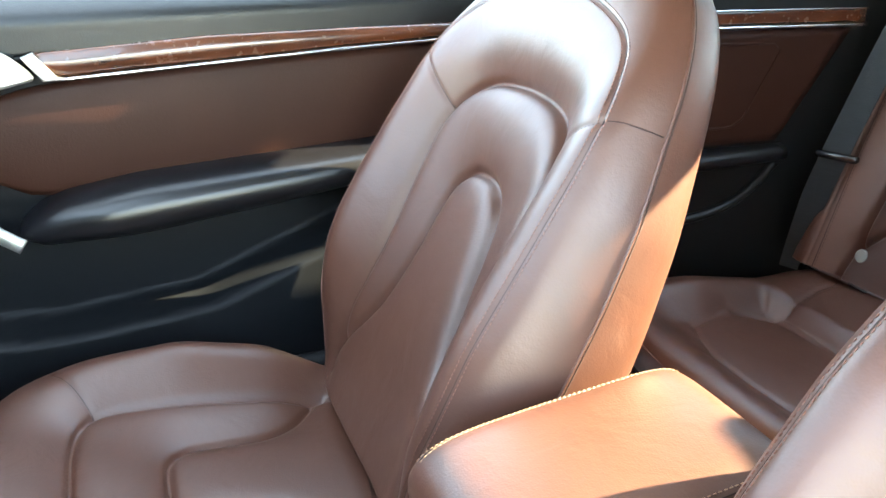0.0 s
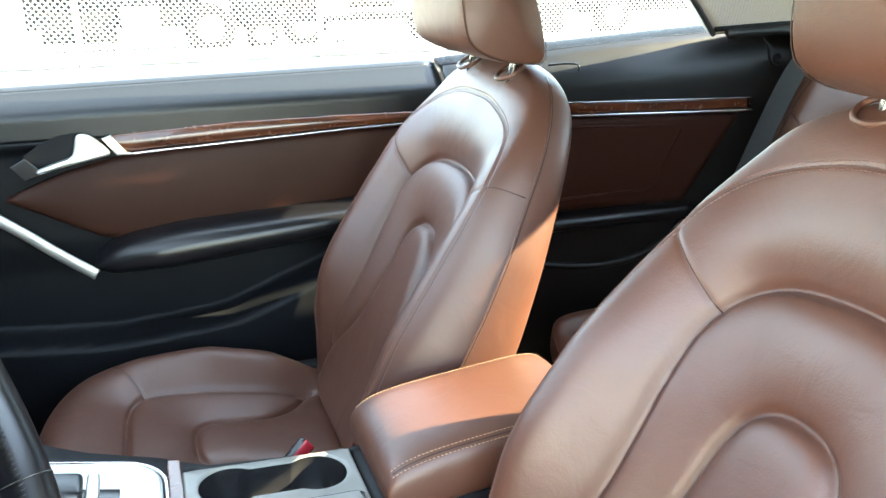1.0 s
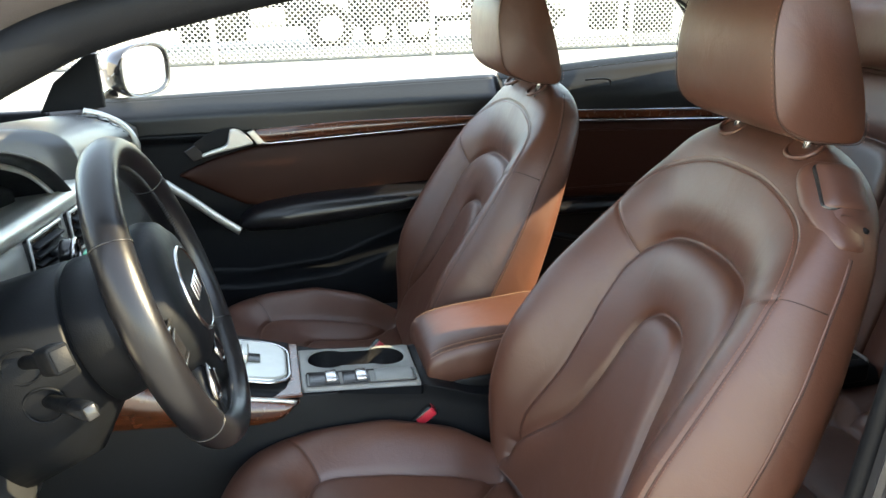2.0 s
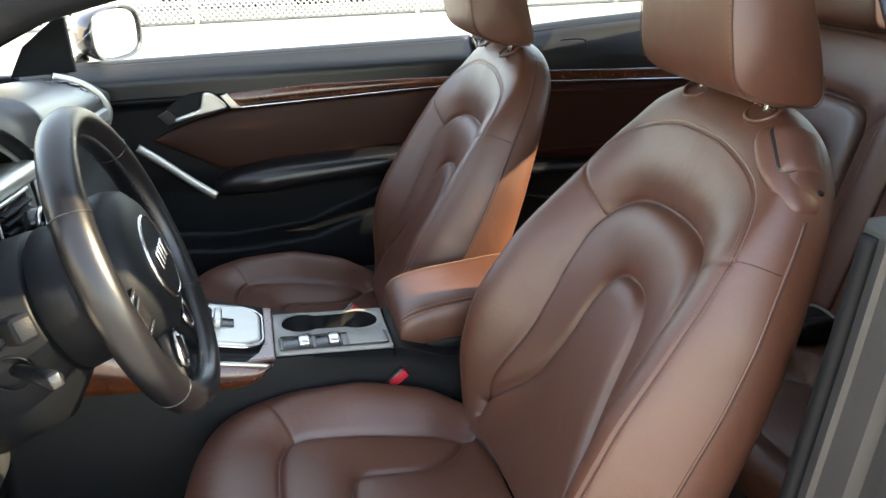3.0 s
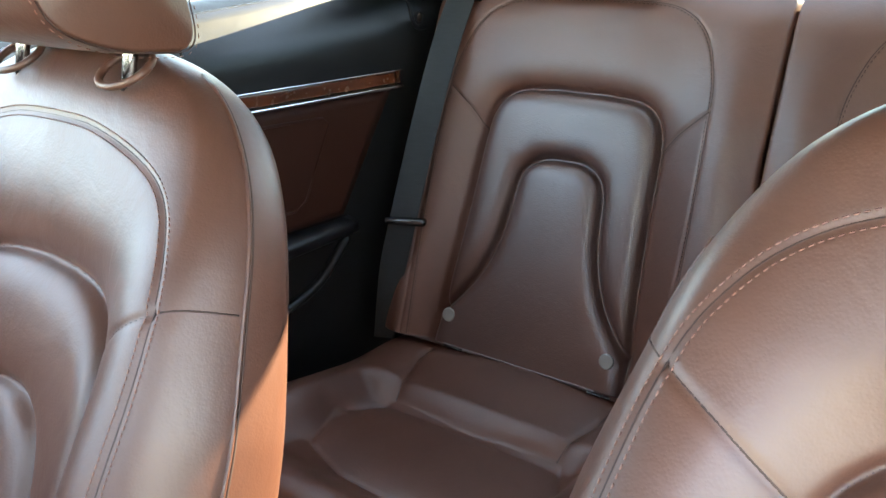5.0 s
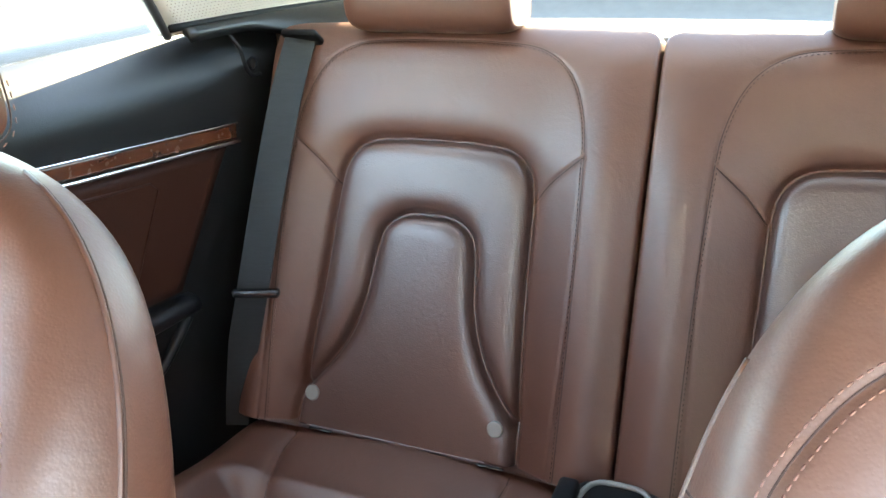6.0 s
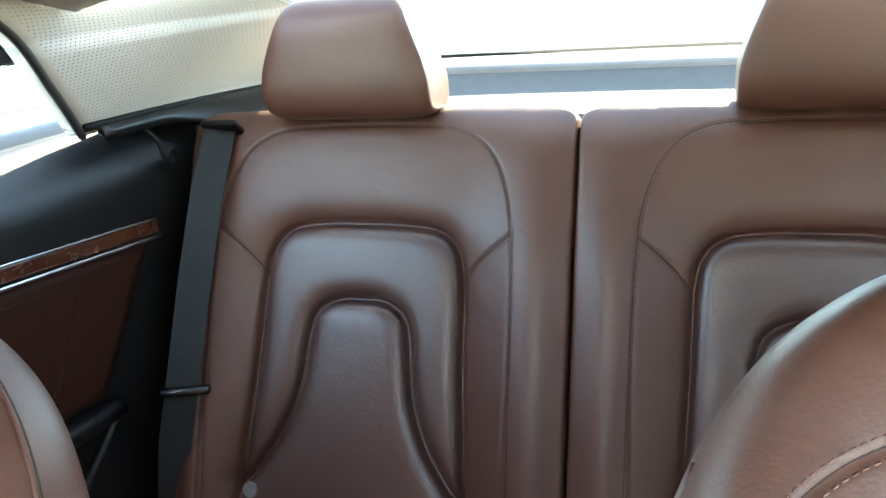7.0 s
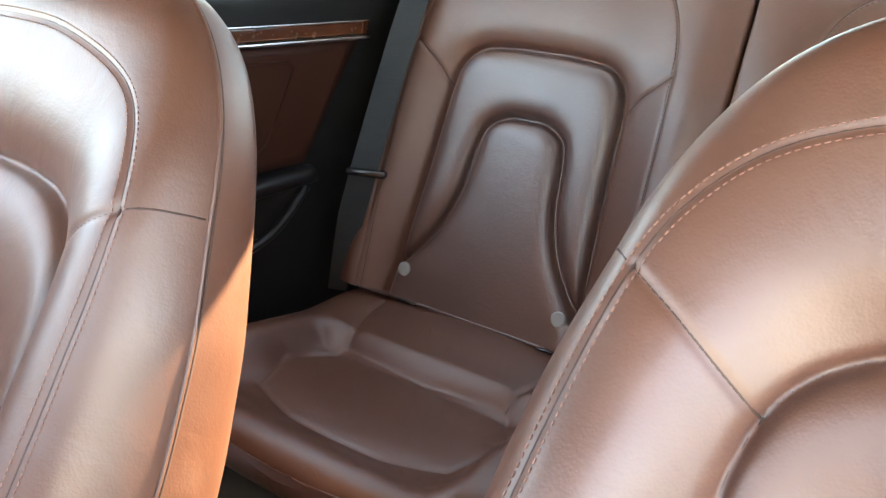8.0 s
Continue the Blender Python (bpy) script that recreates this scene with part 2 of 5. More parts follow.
# ---- upholstery: a padded slab with side bolsters, seams and stitching ----
def soft_table(table, width=0.07):
    """A table of (s, value) with its corners rounded off."""
    xs = np.linspace(-0.1, 0.8, 901)
    n = int(width * 1000)
    k = np.hanning(n + 2)[1:-1]
    ys = np.interp(xs, *zip(*table))
    ys = np.convolve(np.pad(ys, n, mode="edge"), k / k.sum(), mode="same")[n:-n]
    return xs, ys


class Pad:
    """Along s it rises, u goes across, d stands out to the sitter's side."""

    def __init__(self, width, top, round_from, power, front, back, bolster, bolster_at, grooves, origin, along, out, across=(0, 1, 0), edge=0.75, extra=None, bolster_width=0.07, drift=0.0, uneven=((0, 0.0), (1, 0.0))):
        self.width, self.top, self.round_from, self.power = soft_table(width), top, round_from, power
        bolster, uneven = soft_table(bolster), soft_table(uneven)
        self.front, self.back, self.bolster, self.bolster_at = front, back, bolster, bolster_at
        self.grooves, self.edge, self.extra, self.bw, self.drift, self.uneven = grooves, edge, extra, bolster_width, drift, uneven
        self.o, self.t, self.n, self.a = (np.array(v, float) for v in (origin, along, out, across))

    def half(self, s):
        w = np.interp(s, *self.width)
        x = np.clip((s - self.round_from) / (self.top - self.round_from), 0, 1)
        return w * (1 - x ** self.power) ** (1 / 2.2) + 1e-5

    def thick(self, s):
        x = np.clip((s - (self.top - 0.075)) / 0.075, 0, 1)
        return np.sqrt(np.clip(1 - x ** 2, 0, 1)) * 0.97 + 0.03

    def relief(self, u, s):
        a = np.abs(u)
        h = np.interp(s, *self.bolster) * np.exp(-((a - self.bolster_at) / self.bw) ** 2)
        h = h + np.interp(s, *self.uneven) * np.exp(-((a - self.bolster_at) / self.bw) ** 2) * (np.asarray(u) > 0)
        a = np.abs(u - self.drift * np.clip(1 - s / 0.45, 0, 1))
        for curve, deep, wide, soft, near, far in self.grooves:
            d = distance_to(curve, a, s)
            c = np.asarray(curve)
            inside = (a < np.interp(s, c[:, 1], c[:, 0])) & (s < c[-1, 1])
            h = h - deep * np.exp(-(d / wide) ** 2) - soft * np.exp(-d / np.where(inside, near, far) - (d / np.where(inside, 2.0 * near, 1.5 * far)) ** 2)
        if self.extra is not None:
            h = h + self.extra(u, s)
        return h

    def depth(self, u, s):
        w = self.half(s)
        q = np.clip(np.abs(u) / w, 0, 1)
        c = np.sqrt(np.clip(1 - q ** (2 / self.edge), 0, 1))
        return self.thick(s) * (self.front * (c ** 0.5 - 1)) + self.relief(u, s) * smoothstep(0.0, 0.55, c) - self.front * (1 - self.thick(s))

    def place(self, u, s, d):
        u, s, d = (np.asarray(v, float)[..., None] for v in (u, s, d))
        return self.o + u * self.a + s * self.t + d * self.n

    def on(self, u, s, lift=0.0):
        u, s = np.asarray(u, float), np.asarray(s, float)
        return self.place(u, s, self.depth(u, s) + lift)

    def mesh(self, name, rows=150, cols=170, back_cols=30):
        sv = np.r_[np.linspace(0, self.top - 0.08, int(rows * 0.75)), self.top - 0.08 + 0.08 * np.sin(np.linspace(0.03, math.pi / 2, rows - int(rows * 0.75)))]
        lin = np.linspace(-1, 1, cols)
        a = 0.55 * lin + 0.45 * np.sin(lin * math.pi / 2)
        rings = []
        th = np.linspace(0, math.pi, back_cols + 2)[1:-1]
        for s in sv:
            w, k = float(self.half(s)), float(self.thick(s))
            u = a * w
            f = self.place(u, np.full_like(u, s), self.depth(u, np.full_like(u, s)))
            ub = w * (1 - 0.035 * np.sin(th)) * np.sign(np.cos(th)) * np.abs(np.cos(th)) ** 0.5
            db = -self.front - (self.back if np.isscalar(self.back) else np.interp(s, *zip(*self.back))) * k * np.sin(th) ** 0.6 * np.ones_like(th)
            rings.append(np.concatenate([f, self.place(ub, np.full_like(ub, s), db)]))
        return lofted(name, rings)

    def seam(self, name, curve, radius=0.0012, lift=0.0, mirror=False):
        c = even(curve, 0.006)
        u = -c[:, 0] if mirror else c[:, 0]
        return tube(name, self.on(u, c[:, 1], lift), radius, sides=6)

    def stitches(self, name, curves, pitch=0.0065, length=0.0042, r=0.0007, lift=0.0006):
        verts, faces = [], []
        for curve in curves:
            c = even(curve, pitch)
            p = self.on(c[:, 0], c[:, 1], lift)
            tan = np.gradient(p, axis=0)
            tan /= np.linalg.norm(tan, axis=1)[:, None] + 1e-12
            side = np.cross(tan, self.n)
            side /= np.linalg.norm(side, axis=1)[:, None] + 1e-12
            nrm = np.cross(side, tan)
            for q, t, b, n in zip(p, tan, side, nrm):
                k = len(verts)
                for e, g in ((-0.5, 0.3), (-0.3, 1.0), (0.3, 1.0), (0.5, 0.3)):
                    verts += [q + t * length * e + b * r * x * g + n * r * y * g for x, y in ((-1, -0.5), (0, 1), (1, -0.5))]
                for m in range(3):
                    for j in range(3):
                        faces.append((k + 3 * m + j, k + 3 * m + (j + 1) % 3, k + 3 * m + 3 + (j + 1) % 3, k + 3 * m + 3 + j))
        return mesh_of(name, verts, faces)


def offset_curve(curve, dist):
    c = np.asarray(curve, float)
    t = np.gradient(c, axis=0)
    t /= np.linalg.norm(t, axis=1)[:, None] + 1e-12
    return c + dist * np.stack([-t[:, 1], t[:, 0]], 1)


def both(curve):
    """A curve given for one side, carried over the middle to the other."""
    c = np.asarray(curve, float)
    m = c[::-1] * (-1, 1)
    return np.concatenate([c, m[1:] if abs(c[-1][0]) < 1e-6 else m])


# ---- front seats ----
REC = radians(27)
BACK_T, BACK_N = (math.sin(REC), 0, math.cos(REC)), (-math.cos(REC), 0, math.sin(REC))
ARCH = spline([(0.215, 0.04), (0.228, 0.15), (0.230, 0.30), (0.228, 0.42), (0.220, 0.500), (0.201, 0.547), (0.171, 0.582), (0.126, 0.605), (0.06, 0.622), (0, 0.625)], 60)
HORSE_1 = spline([(0.172, 0.03), (0.168, 0.10), (0.146, 0.22), (0.146, 0.36), (0.144, 0.42), (0.128, 0.462), (0.095, 0.490), (0.050, 0.502), (0, 0.505)], 50)
HORSE_2 = spline([(0.172, 0.055), (0.140, 0.105), (0.104, 0.17), (0.082, 0.25), (0.070, 0.325), (0.055, 0.365), (0.028, 0.386), (0, 0.390)], 44)
WING = spline([(0.220, 0.5), (0.185, 0.478), (0.139, 0.442)], 14)
SEAT_Z = 0.29
LAP = radians(11)
LAP_T, LAP_N = (-math.cos(LAP), 0, math.sin(LAP)), (math.sin(LAP), 0, math.cos(LAP))
C_HORSE_1 = spline([(0.160, 0.02), (0.156, 0.12), (0.154, 0.24), (0.150, 0.315), (0.133, 0.345), (0.09, 0.357), (0, 0.360)], 44)
C_HORSE_2 = spline([(0.150, 0.040), (0.112, 0.074), (0.086, 0.12), (0.076, 0.18), (0.068, 0.224), (0.045, 0.246), (0, 0.250)], 40)
C_WING = spline([(0.146, 0.330), (0.180, 0.352), (0.222, 0.380)], 14)


def shoulder(u, s):
    # the shoulder panel stands proud of the middle, with a crest along the arch
    a = np.abs(u)
    d = 1 - np.exp(-(distance_to(HORSE_1, a, s) / 0.035) ** 2)
    crest = 0.005 * smoothstep(0.36, 0.54, s) * np.exp(-(distance_to(ARCH, a, s) / 0.09) ** 2)
    return 0.006 * smoothstep(0.40, 0.53, s) * d + crest


def front_seat(uneven, piping_top):
    seat = thing("front_seat", "brown leather bucket seat with stitched horseshoe panels", "car seat", group="front seats")
    back = Pad([(0, 0.235), (0.08, 0.262), (0.2, 0.282), (0.33, 0.281), (0.42, 0.272), (0.5, 0.256), (0.6, 0.244), (0.72, 0.240)], 0.706, 0.36, 4.2, 0.050, ((0, 0.135), (0.2, 0.115), (0.4, 0.080), (0.55, 0.052), (0.706, 0.036)),
               [(0, 0.045), (0.12, 0.07), (0.25, 0.072), (0.4, 0.056), (0.5, 0.034), (0.6, 0.006), (0.72, 0.0)], 0.215,
               [(HORSE_1, 0.006, 0.0058, 0.014, 0.015, 0.040), (HORSE_2, 0.006, 0.0058, 0.012, 0.015, 0.032), (WING, 0.002, 0.003, 0.001, 0.01, 0.01), (ARCH, 0.0015, 0.003, 0.0, 0.01, 0.01)],
               (0, 0, SEAT_Z), BACK_T, BACK_N, extra=shoulder, uneven=uneven)
    b = part("backrest", back.mesh("backrest", 320, 300), LEATHER, seat)
    full = both(ARCH)
    part("arch_seam", back.seam("arch_seam", full, 0.0008, -0.0004), SEAM, b)
    part("panel_seam", back.seam("panel_seam", both(HORSE_1[4:]), 0.0014, -0.0008), SEAM, b)
    part("panel_seam", back.seam("panel_seam", both(HORSE_2[4:]), 0.0014, -0.0008), SEAM, b)
    st = part("arch_stitching", back.stitches("arch_stitching", [offset_curve(full, -0.0045), offset_curve(full, 0.0045)], 0.0050, 0.0036, 0.00062), THREAD, b, "row of tan stitching")
    tagged(st, kind="stuff")
    for m in (False, True):
        part("wing_seam", back.seam("wing_seam", WING, 0.0010, -0.0005, m), SEAM, b)
        cross = spline([(0.220, 0.5), (0.234, 0.5075), (0.2485, 0.511)], 8)
        part("cross_seam", back.seam("cross_seam", cross, 0.0009, -0.0004, m), SEAM, b)
        sv = np.linspace(0.03, piping_top, 70)
        w = back.half(sv) * 0.993
        part("piping", tube("piping", back.on(-w if m else w, sv, 0.0005), 0.0019, 6), LEATHER, b)
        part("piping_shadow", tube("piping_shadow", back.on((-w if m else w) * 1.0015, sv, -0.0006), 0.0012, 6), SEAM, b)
    lap = Pad([(0, 0.235), (0.1, 0.262), (0.3, 0.277), (0.5, 0.268)], 0.50, 0.26, 5.0, 0.06, 0.06,
              [(0, 0.048), (0.1, 0.074), (0.22, 0.080), (0.34, 0.052), (0.45, 0.008), (0.5, 0.0)], 0.228,
              [(C_HORSE_1, 0.006, 0.0045, 0.012, 0.018, 0.035), (C_HORSE_2, 0.006, 0.0045, 0.013, 0.018, 0.035), (C_WING, 0.002, 0.003, 0.001, 0.01, 0.01)],
              (0.02, 0, SEAT_Z - 0.03), LAP_T, LAP_N)
    c = part("seat_cushion", lap.mesh("seat_cushion", 240, 250), LEATHER, seat)
    for m in (False, True):
        part("wing_seam", lap.seam("wing_seam", C_WING, 0.0010, -0.0005, m), SEAM, c)
    # head restraint
    prof = spline([(0.233, 1.053), (0.231, 0.993), (0.243, 0.936), (0.284, 0.910), (0.338, 0.900), (0.364, 0.903), (0.367, 0.932), (0.350, 1.010), (0.326, 1.095), (0.295, 1.128), (0.255, 1.108)], 88, True)
    mid = prof.mean(axis=0)
    rings = []
    wide = 0.126 - 0.018 * smoothstep(0.95, 1.13, prof[:, 1])
    for v in np.r_[-1.0, -0.99, -0.975, -0.95, np.linspace(-0.91, 0.91, 41), 0.95, 0.975, 0.99, 1.0]:
        k = 0.93 + 0.07 * (1 - abs(v) ** 9) ** 0.5
        p = mid + (prof - mid) * k
        bulge = -0.007 * (1 - abs(v) ** 2) * smoothstep(0.30, 0.24, p[:, 0])
        rings.append(np.stack([p[:, 0] + bulge, v * wide, p[:, 1]], 1))
    h = part("head_restraint", lofted("head_restraint", rings), LEATHER, seat)
    for side in (-1, 1):
        p = mid + (prof - mid) * 0.972
        ring = np.stack([p[:, 0], side * (wide * 0.992 + 0.0006), p[:, 1]], 1)
        ring = np.roll(ring, 12, axis=0)[:62]
        part("restraint_seam", tube("restraint_seam", ring, 0.0007, 6), SEAM, h)
        verts, faces = [], []
        for q, t in zip(even(ring, 0.007)[:-1], np.diff(even(ring, 0.007), axis=0)):
            t = t / np.linalg.norm(t)
            b = np.cross(t, (0, side, 0))
            m = len(verts)
            q = q + b * 0.0035
            for e, g in ((-0.0019, 0.4), (-0.001, 1.0), (0.001, 1.0), (0.0019, 0.4)):
                verts += [q + t * e + b * 0.0005 * x * g + np.array((0, side, 0)) * 0.0005 * y * g for x, y in ((-1, -0.5), (0, 1), (1, -0.5))]
            for r in range(3):
                for j in range(3):
                    faces.append((m + 3 * r + j, m + 3 * r + (j + 1) % 3, m + 3 * r + 3 + (j + 1) % 3, m + 3 * r + 3 + j))
        tagged(part("restraint_stitching", mesh_of("restraint_stitching", verts, faces), THREAD, h), kind="stuff")
        base = back.on(0.083 * side, 0.677, -0.004)
        part("post", cylinder(0.006, 0.10, (base[0] + 0.008, base[1], base[2] + 0.02), Matrix.Rotation(radians(14), 4, "Y"), 16), CHROME, seat, "chrome post")
        ring = [(base[0] + 0.026 * math.cos(t) * 0.75, base[1] + 0.026 * math.sin(t), base[2] + 0.003 + 0.011 * math.cos(t)) for t in np.linspace(0, 2 * math.pi, 28, endpoint=False)]
        part("post_collar", tube("post_collar", ring, 0.0035, 8, closed=True), LEATHER, seat)
    # frame under the cushion
    part("base_shell", box((0.46, 0.44, 0.10), (-0.22, 0, SEAT_Z - 0.13), 0.02), BLACK, seat)
    for side in (-1, 1):
        part("rail", box((0.55, 0.04, 0.09), (-0.20, 0.19 * side, 0.045), 0.006), GLOSS_BLACK, seat)
        part("hinge_cover", box((0.16, 0.03, 0.13), (0.02, 0.245 * side, SEAT_Z - 0.06), 0.012), BLACK, seat)
    return seat


driver_seat = front_seat(((0, 0.0), (0.08, 0.022), (0.14, 0.036), (0.20, 0.046), (0.25, 0.045), (0.35, 0.038), (0.45, 0.013), (0.50, 0.0), (0.7, 0)), 0.578)
driver_seat.location = (0.090, -0.3755, 0.1595)
passenger_seat = front_seat(((0, -0.05), (0.08, -0.035), (0.13, -0.02), (0.20, -0.003), (0.30, 0), (0.7, 0)), 0.685)
passenger_seat.location = (0.001, 0.3975, 0.135)
for ob in passenger_seat.children:
    if ob.name.startswith("head_restraint"):
        ob.location = (-0.028, 0, 0.004)
    elif ob.name.startswith("post"):
        ob.location = (-0.016, 0, 0.0)
for ob in driver_seat.children:
    if ob.name.startswith("seat_cushion"):
        ob.location = (-0.020, 0, 0.022)

# ---- rear seats ----
RR = radians(18)
R_T, R_N = (math.sin(RR), 0, math.cos(RR)), (-math.cos(RR), 0, math.sin(RR))
R_ARCH = spline([(0.235, 0.0), (0.235, 0.25), (0.230, 0.42), (0.222, 0.50), (0.195, 0.565), (0.145, 0.600), (0.07, 0.608), (0, 0.609)], 60)
R_HORSE_1 = spline([(0.182, 0.0), (0.174, 0.10), (0.163, 0.25), (0.157, 0.375), (0.146, 0.425), (0.115, 0.453), (0.06, 0.461), (0, 0.462)], 50)
R_HORSE_2 = spline([(0.172, 0.06), (0.140, 0.100), (0.112, 0.145), (0.090, 0.21), (0.078, 0.30), (0.065, 0.330), (0.035, 0.347), (0, 0.349)], 50)
R_WING = spline([(0.1595, 0.383), (0.185, 0.414), (0.2265, 0.449)], 14)


def rear_head_profile():
    return spline([(0.048, 0.20), (0.038, 0.13), (0.039, 0.06), (0.055, 0.018), (0.10, 0.008), (0.150, 0.02), (0.155, 0.07), (0.135, 0.15), (0.11, 0.215), (0.08, 0.228)], 60, True)


def rear_pan(u, s):
    # the seat pan lies lower than the strip at its back
    return -0.020 * smoothstep(0.0, 0.13, s) - 0.035 * smoothstep(0.125, 0.170, s) * smoothstep(0.235, 0.180, np.abs(u)) * smoothstep(0.46, 0.36, s)


def rear_bench():
    bench = thing("rear_seat_bench", "brown leather rear bench with two moulded seats", "rear seat", (0.955, 0.016, 0.15))
    for side in (1, -1):
        org = (0, 0.3135 * side, SEAT_Z)
        back = Pad([(0, 0.3128), (0.4, 0.3131), (0.7, 0.3131)], 0.642, 0.50, 24.0, 0.05, 0.05,
                   [(0, 0.03), (0.2, 0.032), (0.42, 0.03), (0.55, 0.012), (0.64, 0.0)], 0.262,
                   [(R_HORSE_1, 0.009, 0.005, 0.016, 0.013, 0.030), (R_HORSE_2, 0.010, 0.0055, 0.013, 0.014, 0.020), (R_WING, 0.002, 0.003, 0.001, 0.01, 0.01), (R_ARCH, 0.0015, 0.003, 0, 0.01, 0.01)],
                   org, R_T, R_N, edge=0.012, bolster_width=0.06, drift=0.013 * side)
        b = part("backrest", back.mesh("backrest", 280, 300), LEATHER, bench)
        for v in b.data.vertices:
            o = (v.co.y - org[1]) * side
            if o > 0.245:
                v.co.y = org[1] + side * (0.245 + (o - 0.245) * 0.70)
        # centre panel takes the leather with sky sheen in its colour
        b.data.materials.append(SHEEN_LEATHER)
        for f in b.data.polygons:
            c = f.center - Vector(org)
            u, v = c.y, c.dot(Vector(R_T))
            u -= 0.013 * side * max(0.0, 1 - v / 0.45)
            if f.normal.dot(Vector(R_N)) > 0.2 and 0.0 < v < 0.462 and abs(u) < np.interp(v, R_HORSE_1[:, 1], R_HORSE_1[:, 0]):
                f.material_index = 1
        full = both(R_ARCH)
        part("arch_seam", back.seam("arch_seam", full, 0.0010, -0.0004), SEAM, b)
        tagged(part("arch_stitching", back.stitches("arch_stitching", [offset_curve(full, 0.0035)], 0.007, 0.004, 0.0006), SEAM, b), kind="stuff")
        for m in (False, True):
            part("wing_seam", back.seam("wing_seam", R_WING + (0, 0), 0.0013, -0.0003, m), SEAM, b)
            q = back.on((-0.152 if m else 0.152) + 0.0135 * side, 0.052, 0.001)
            part("anchor_cap", cylinder(0.0125, 0.006, tuple(q), Matrix.Rotation(-math.pi / 2 + RR, 4, "Y"), 24, bevel=0.002), GREY_TRIM, b, "round grey plastic cap")
        lap = Pad([(0, 0.285), (0.3, 0.295), (0.5, 0.29)], 0.47, 0.25, 6.0, 0.06, 0.08,
                  [(0, 0.0), (0.1, 0.01), (0.3, 0.03), (0.47, 0.01)], 0.25,
                  [([(0.175, 0.03), (0.175, 0.06), (0.150, 0.15), (0.0, 0.158)], 0.003, 0.004, 0.006, 0.02, 0.02), ([(0.16, 0.16), (0.20, 0.24), (0.17, 0.33), (0.08, 0.36), (0, 0.365)], 0.003, 0.004, 0.008, 0.03, 0.03)],
                  (0.005, 0.317 * side, SEAT_Z), (-0.995, 0, 0.0998), (0.0998, 0, 0.995), edge=0.5, extra=rear_pan)
        c = part("seat_cushion", lap.mesh("seat_cushion", 150, 160), LEATHER, bench)
        for m in (False, True):
            part("cushion_seam", lap.seam("cushion_seam", [(0.175, 0.02), (0.172, 0.07), (0.150, 0.15)], 0.0012, -0.0003, m), SEAM, c)
        prof = rear_head_profile() * (1, 0.79)
        mid = prof.mean(axis=0)
        rings = []
        for v in np.r_[-1.0, -0.995, -0.985, np.linspace(-0.96, 0.96, 35), 0.985, 0.995, 1.0]:
            k = 0.82 + 0.18 * (1 - abs(v) ** 8) ** 0.5
            p = mid + (prof - mid) * k
            wide = 0.130 - 0.045 * smoothstep(0.04, 0.24, prof[:, 1])
            rings.append(np.stack([p[:, 0] + 0.110, 0.333 * side + v * wide, p[:, 1] + SEAT_Z + 0.580], 1))
        part("head_restraint", lofted("head_restraint", rings), LEATHER, bench)
    for y in (0.452, 0.172, -0.172, -0.452):
        part("anchor_slot", box((0.006, 0.040, 0.003), (-0.012, y, SEAT_Z + 0.004), 0.001), GLOSS_BLACK, bench)
    # black filler added in the gap so no sun streaks past the backrest
    for side in (1, -1):
        rings = [[(x, 0.565 * side - 0.016, z), (x + 0.035, 0.565 * side - 0.016, z), (x + 0.035, 0.655 * side - 0.016, z), (x, 0.655 * side - 0.016, z)] for x, z in ((0.045, 0.20), (0.065, SEAT_Z + 0.02), (0.080 + 0.60 * math.tan(RR), SEAT_Z + 0.575))]
        part("gap_filler", lofted("gap_filler", rings, smooth=False), BLACK, bench, "black filler added beside the backrest to stop stray sun")
    part("bench_base", box((0.40, 1.22, 0.20), (-0.20, 0, 0.10), 0.02), CARPET, bench)
    return bench


rear_bench()

# tray between the rear cushions
tray = thing("rear_centre_tray", "black plastic tray between the rear seats", "storage tray", (0.80, 0.0, 0.40))
part("tray_body", box((0.34, 0.13, 0.14), (-0.02, 0, 0.0), 0.03, segments=4), BLACK, tray)
part("tray_rim", tube("tray_rim", [(-0.02 + 0.15 * math.copysign(abs(math.cos(t)) ** 0.5, math.cos(t)), 0.05 * math.copysign(abs(math.sin(t)) ** 0.5, math.sin(t)), 0.071) for t in np.linspace(0, 2 * math.pi, 40, endpoint=False)], 0.004, 8, closed=True), GREY_TRIM, tray)
for side in (-1, 1):
    bk = thing("belt_buckle", "black rear seat belt buckle", "buckle", (0.86, 0.06 * side, 0.47), "rear buckles")
    part("buckle_body", box((0.075, 0.028, 0.045), (0, 0, 0), 0.007), BLACK, bk)
    part("button", box((0.006, 0.018, 0.026), (-0.037, 0, 0.004), 0.002), GLOSS_BLACK, bk)


# ---- shell of the car ----
def surface(name, func, us, vs, thick, mat, parent=None, label=""):
    """A sheet over the net us x vs with a thickness vector."""
    a = np.array([[func(u, v) for v in vs] for u in us], float)
    b = a + np.array(thick)
    r, c = a.shape[:2]
    verts = np.concatenate([a.reshape(-1, 3), b.reshape(-1, 3)])
    f1 = grid_faces(r, c)
    n = r * c
    faces = f1 + [tuple(n + k for k in q[::-1]) for q in f1]
    rim = [(0, j) for j in range(c)] + [(i, c - 1) for i in range(1, r)] + [(r - 1, j) for j in range(c - 2, -1, -1)] + [(i, 0) for i in range(r - 2, 0, -1)]
    ids = [i * c + j for i, j in rim]
    for p, q in zip(ids, ids[1:] + ids[:1]):
        faces.append((q, p, p + n, q + n))
    return part(name, mesh_of(name, verts, faces), mat, parent, label)


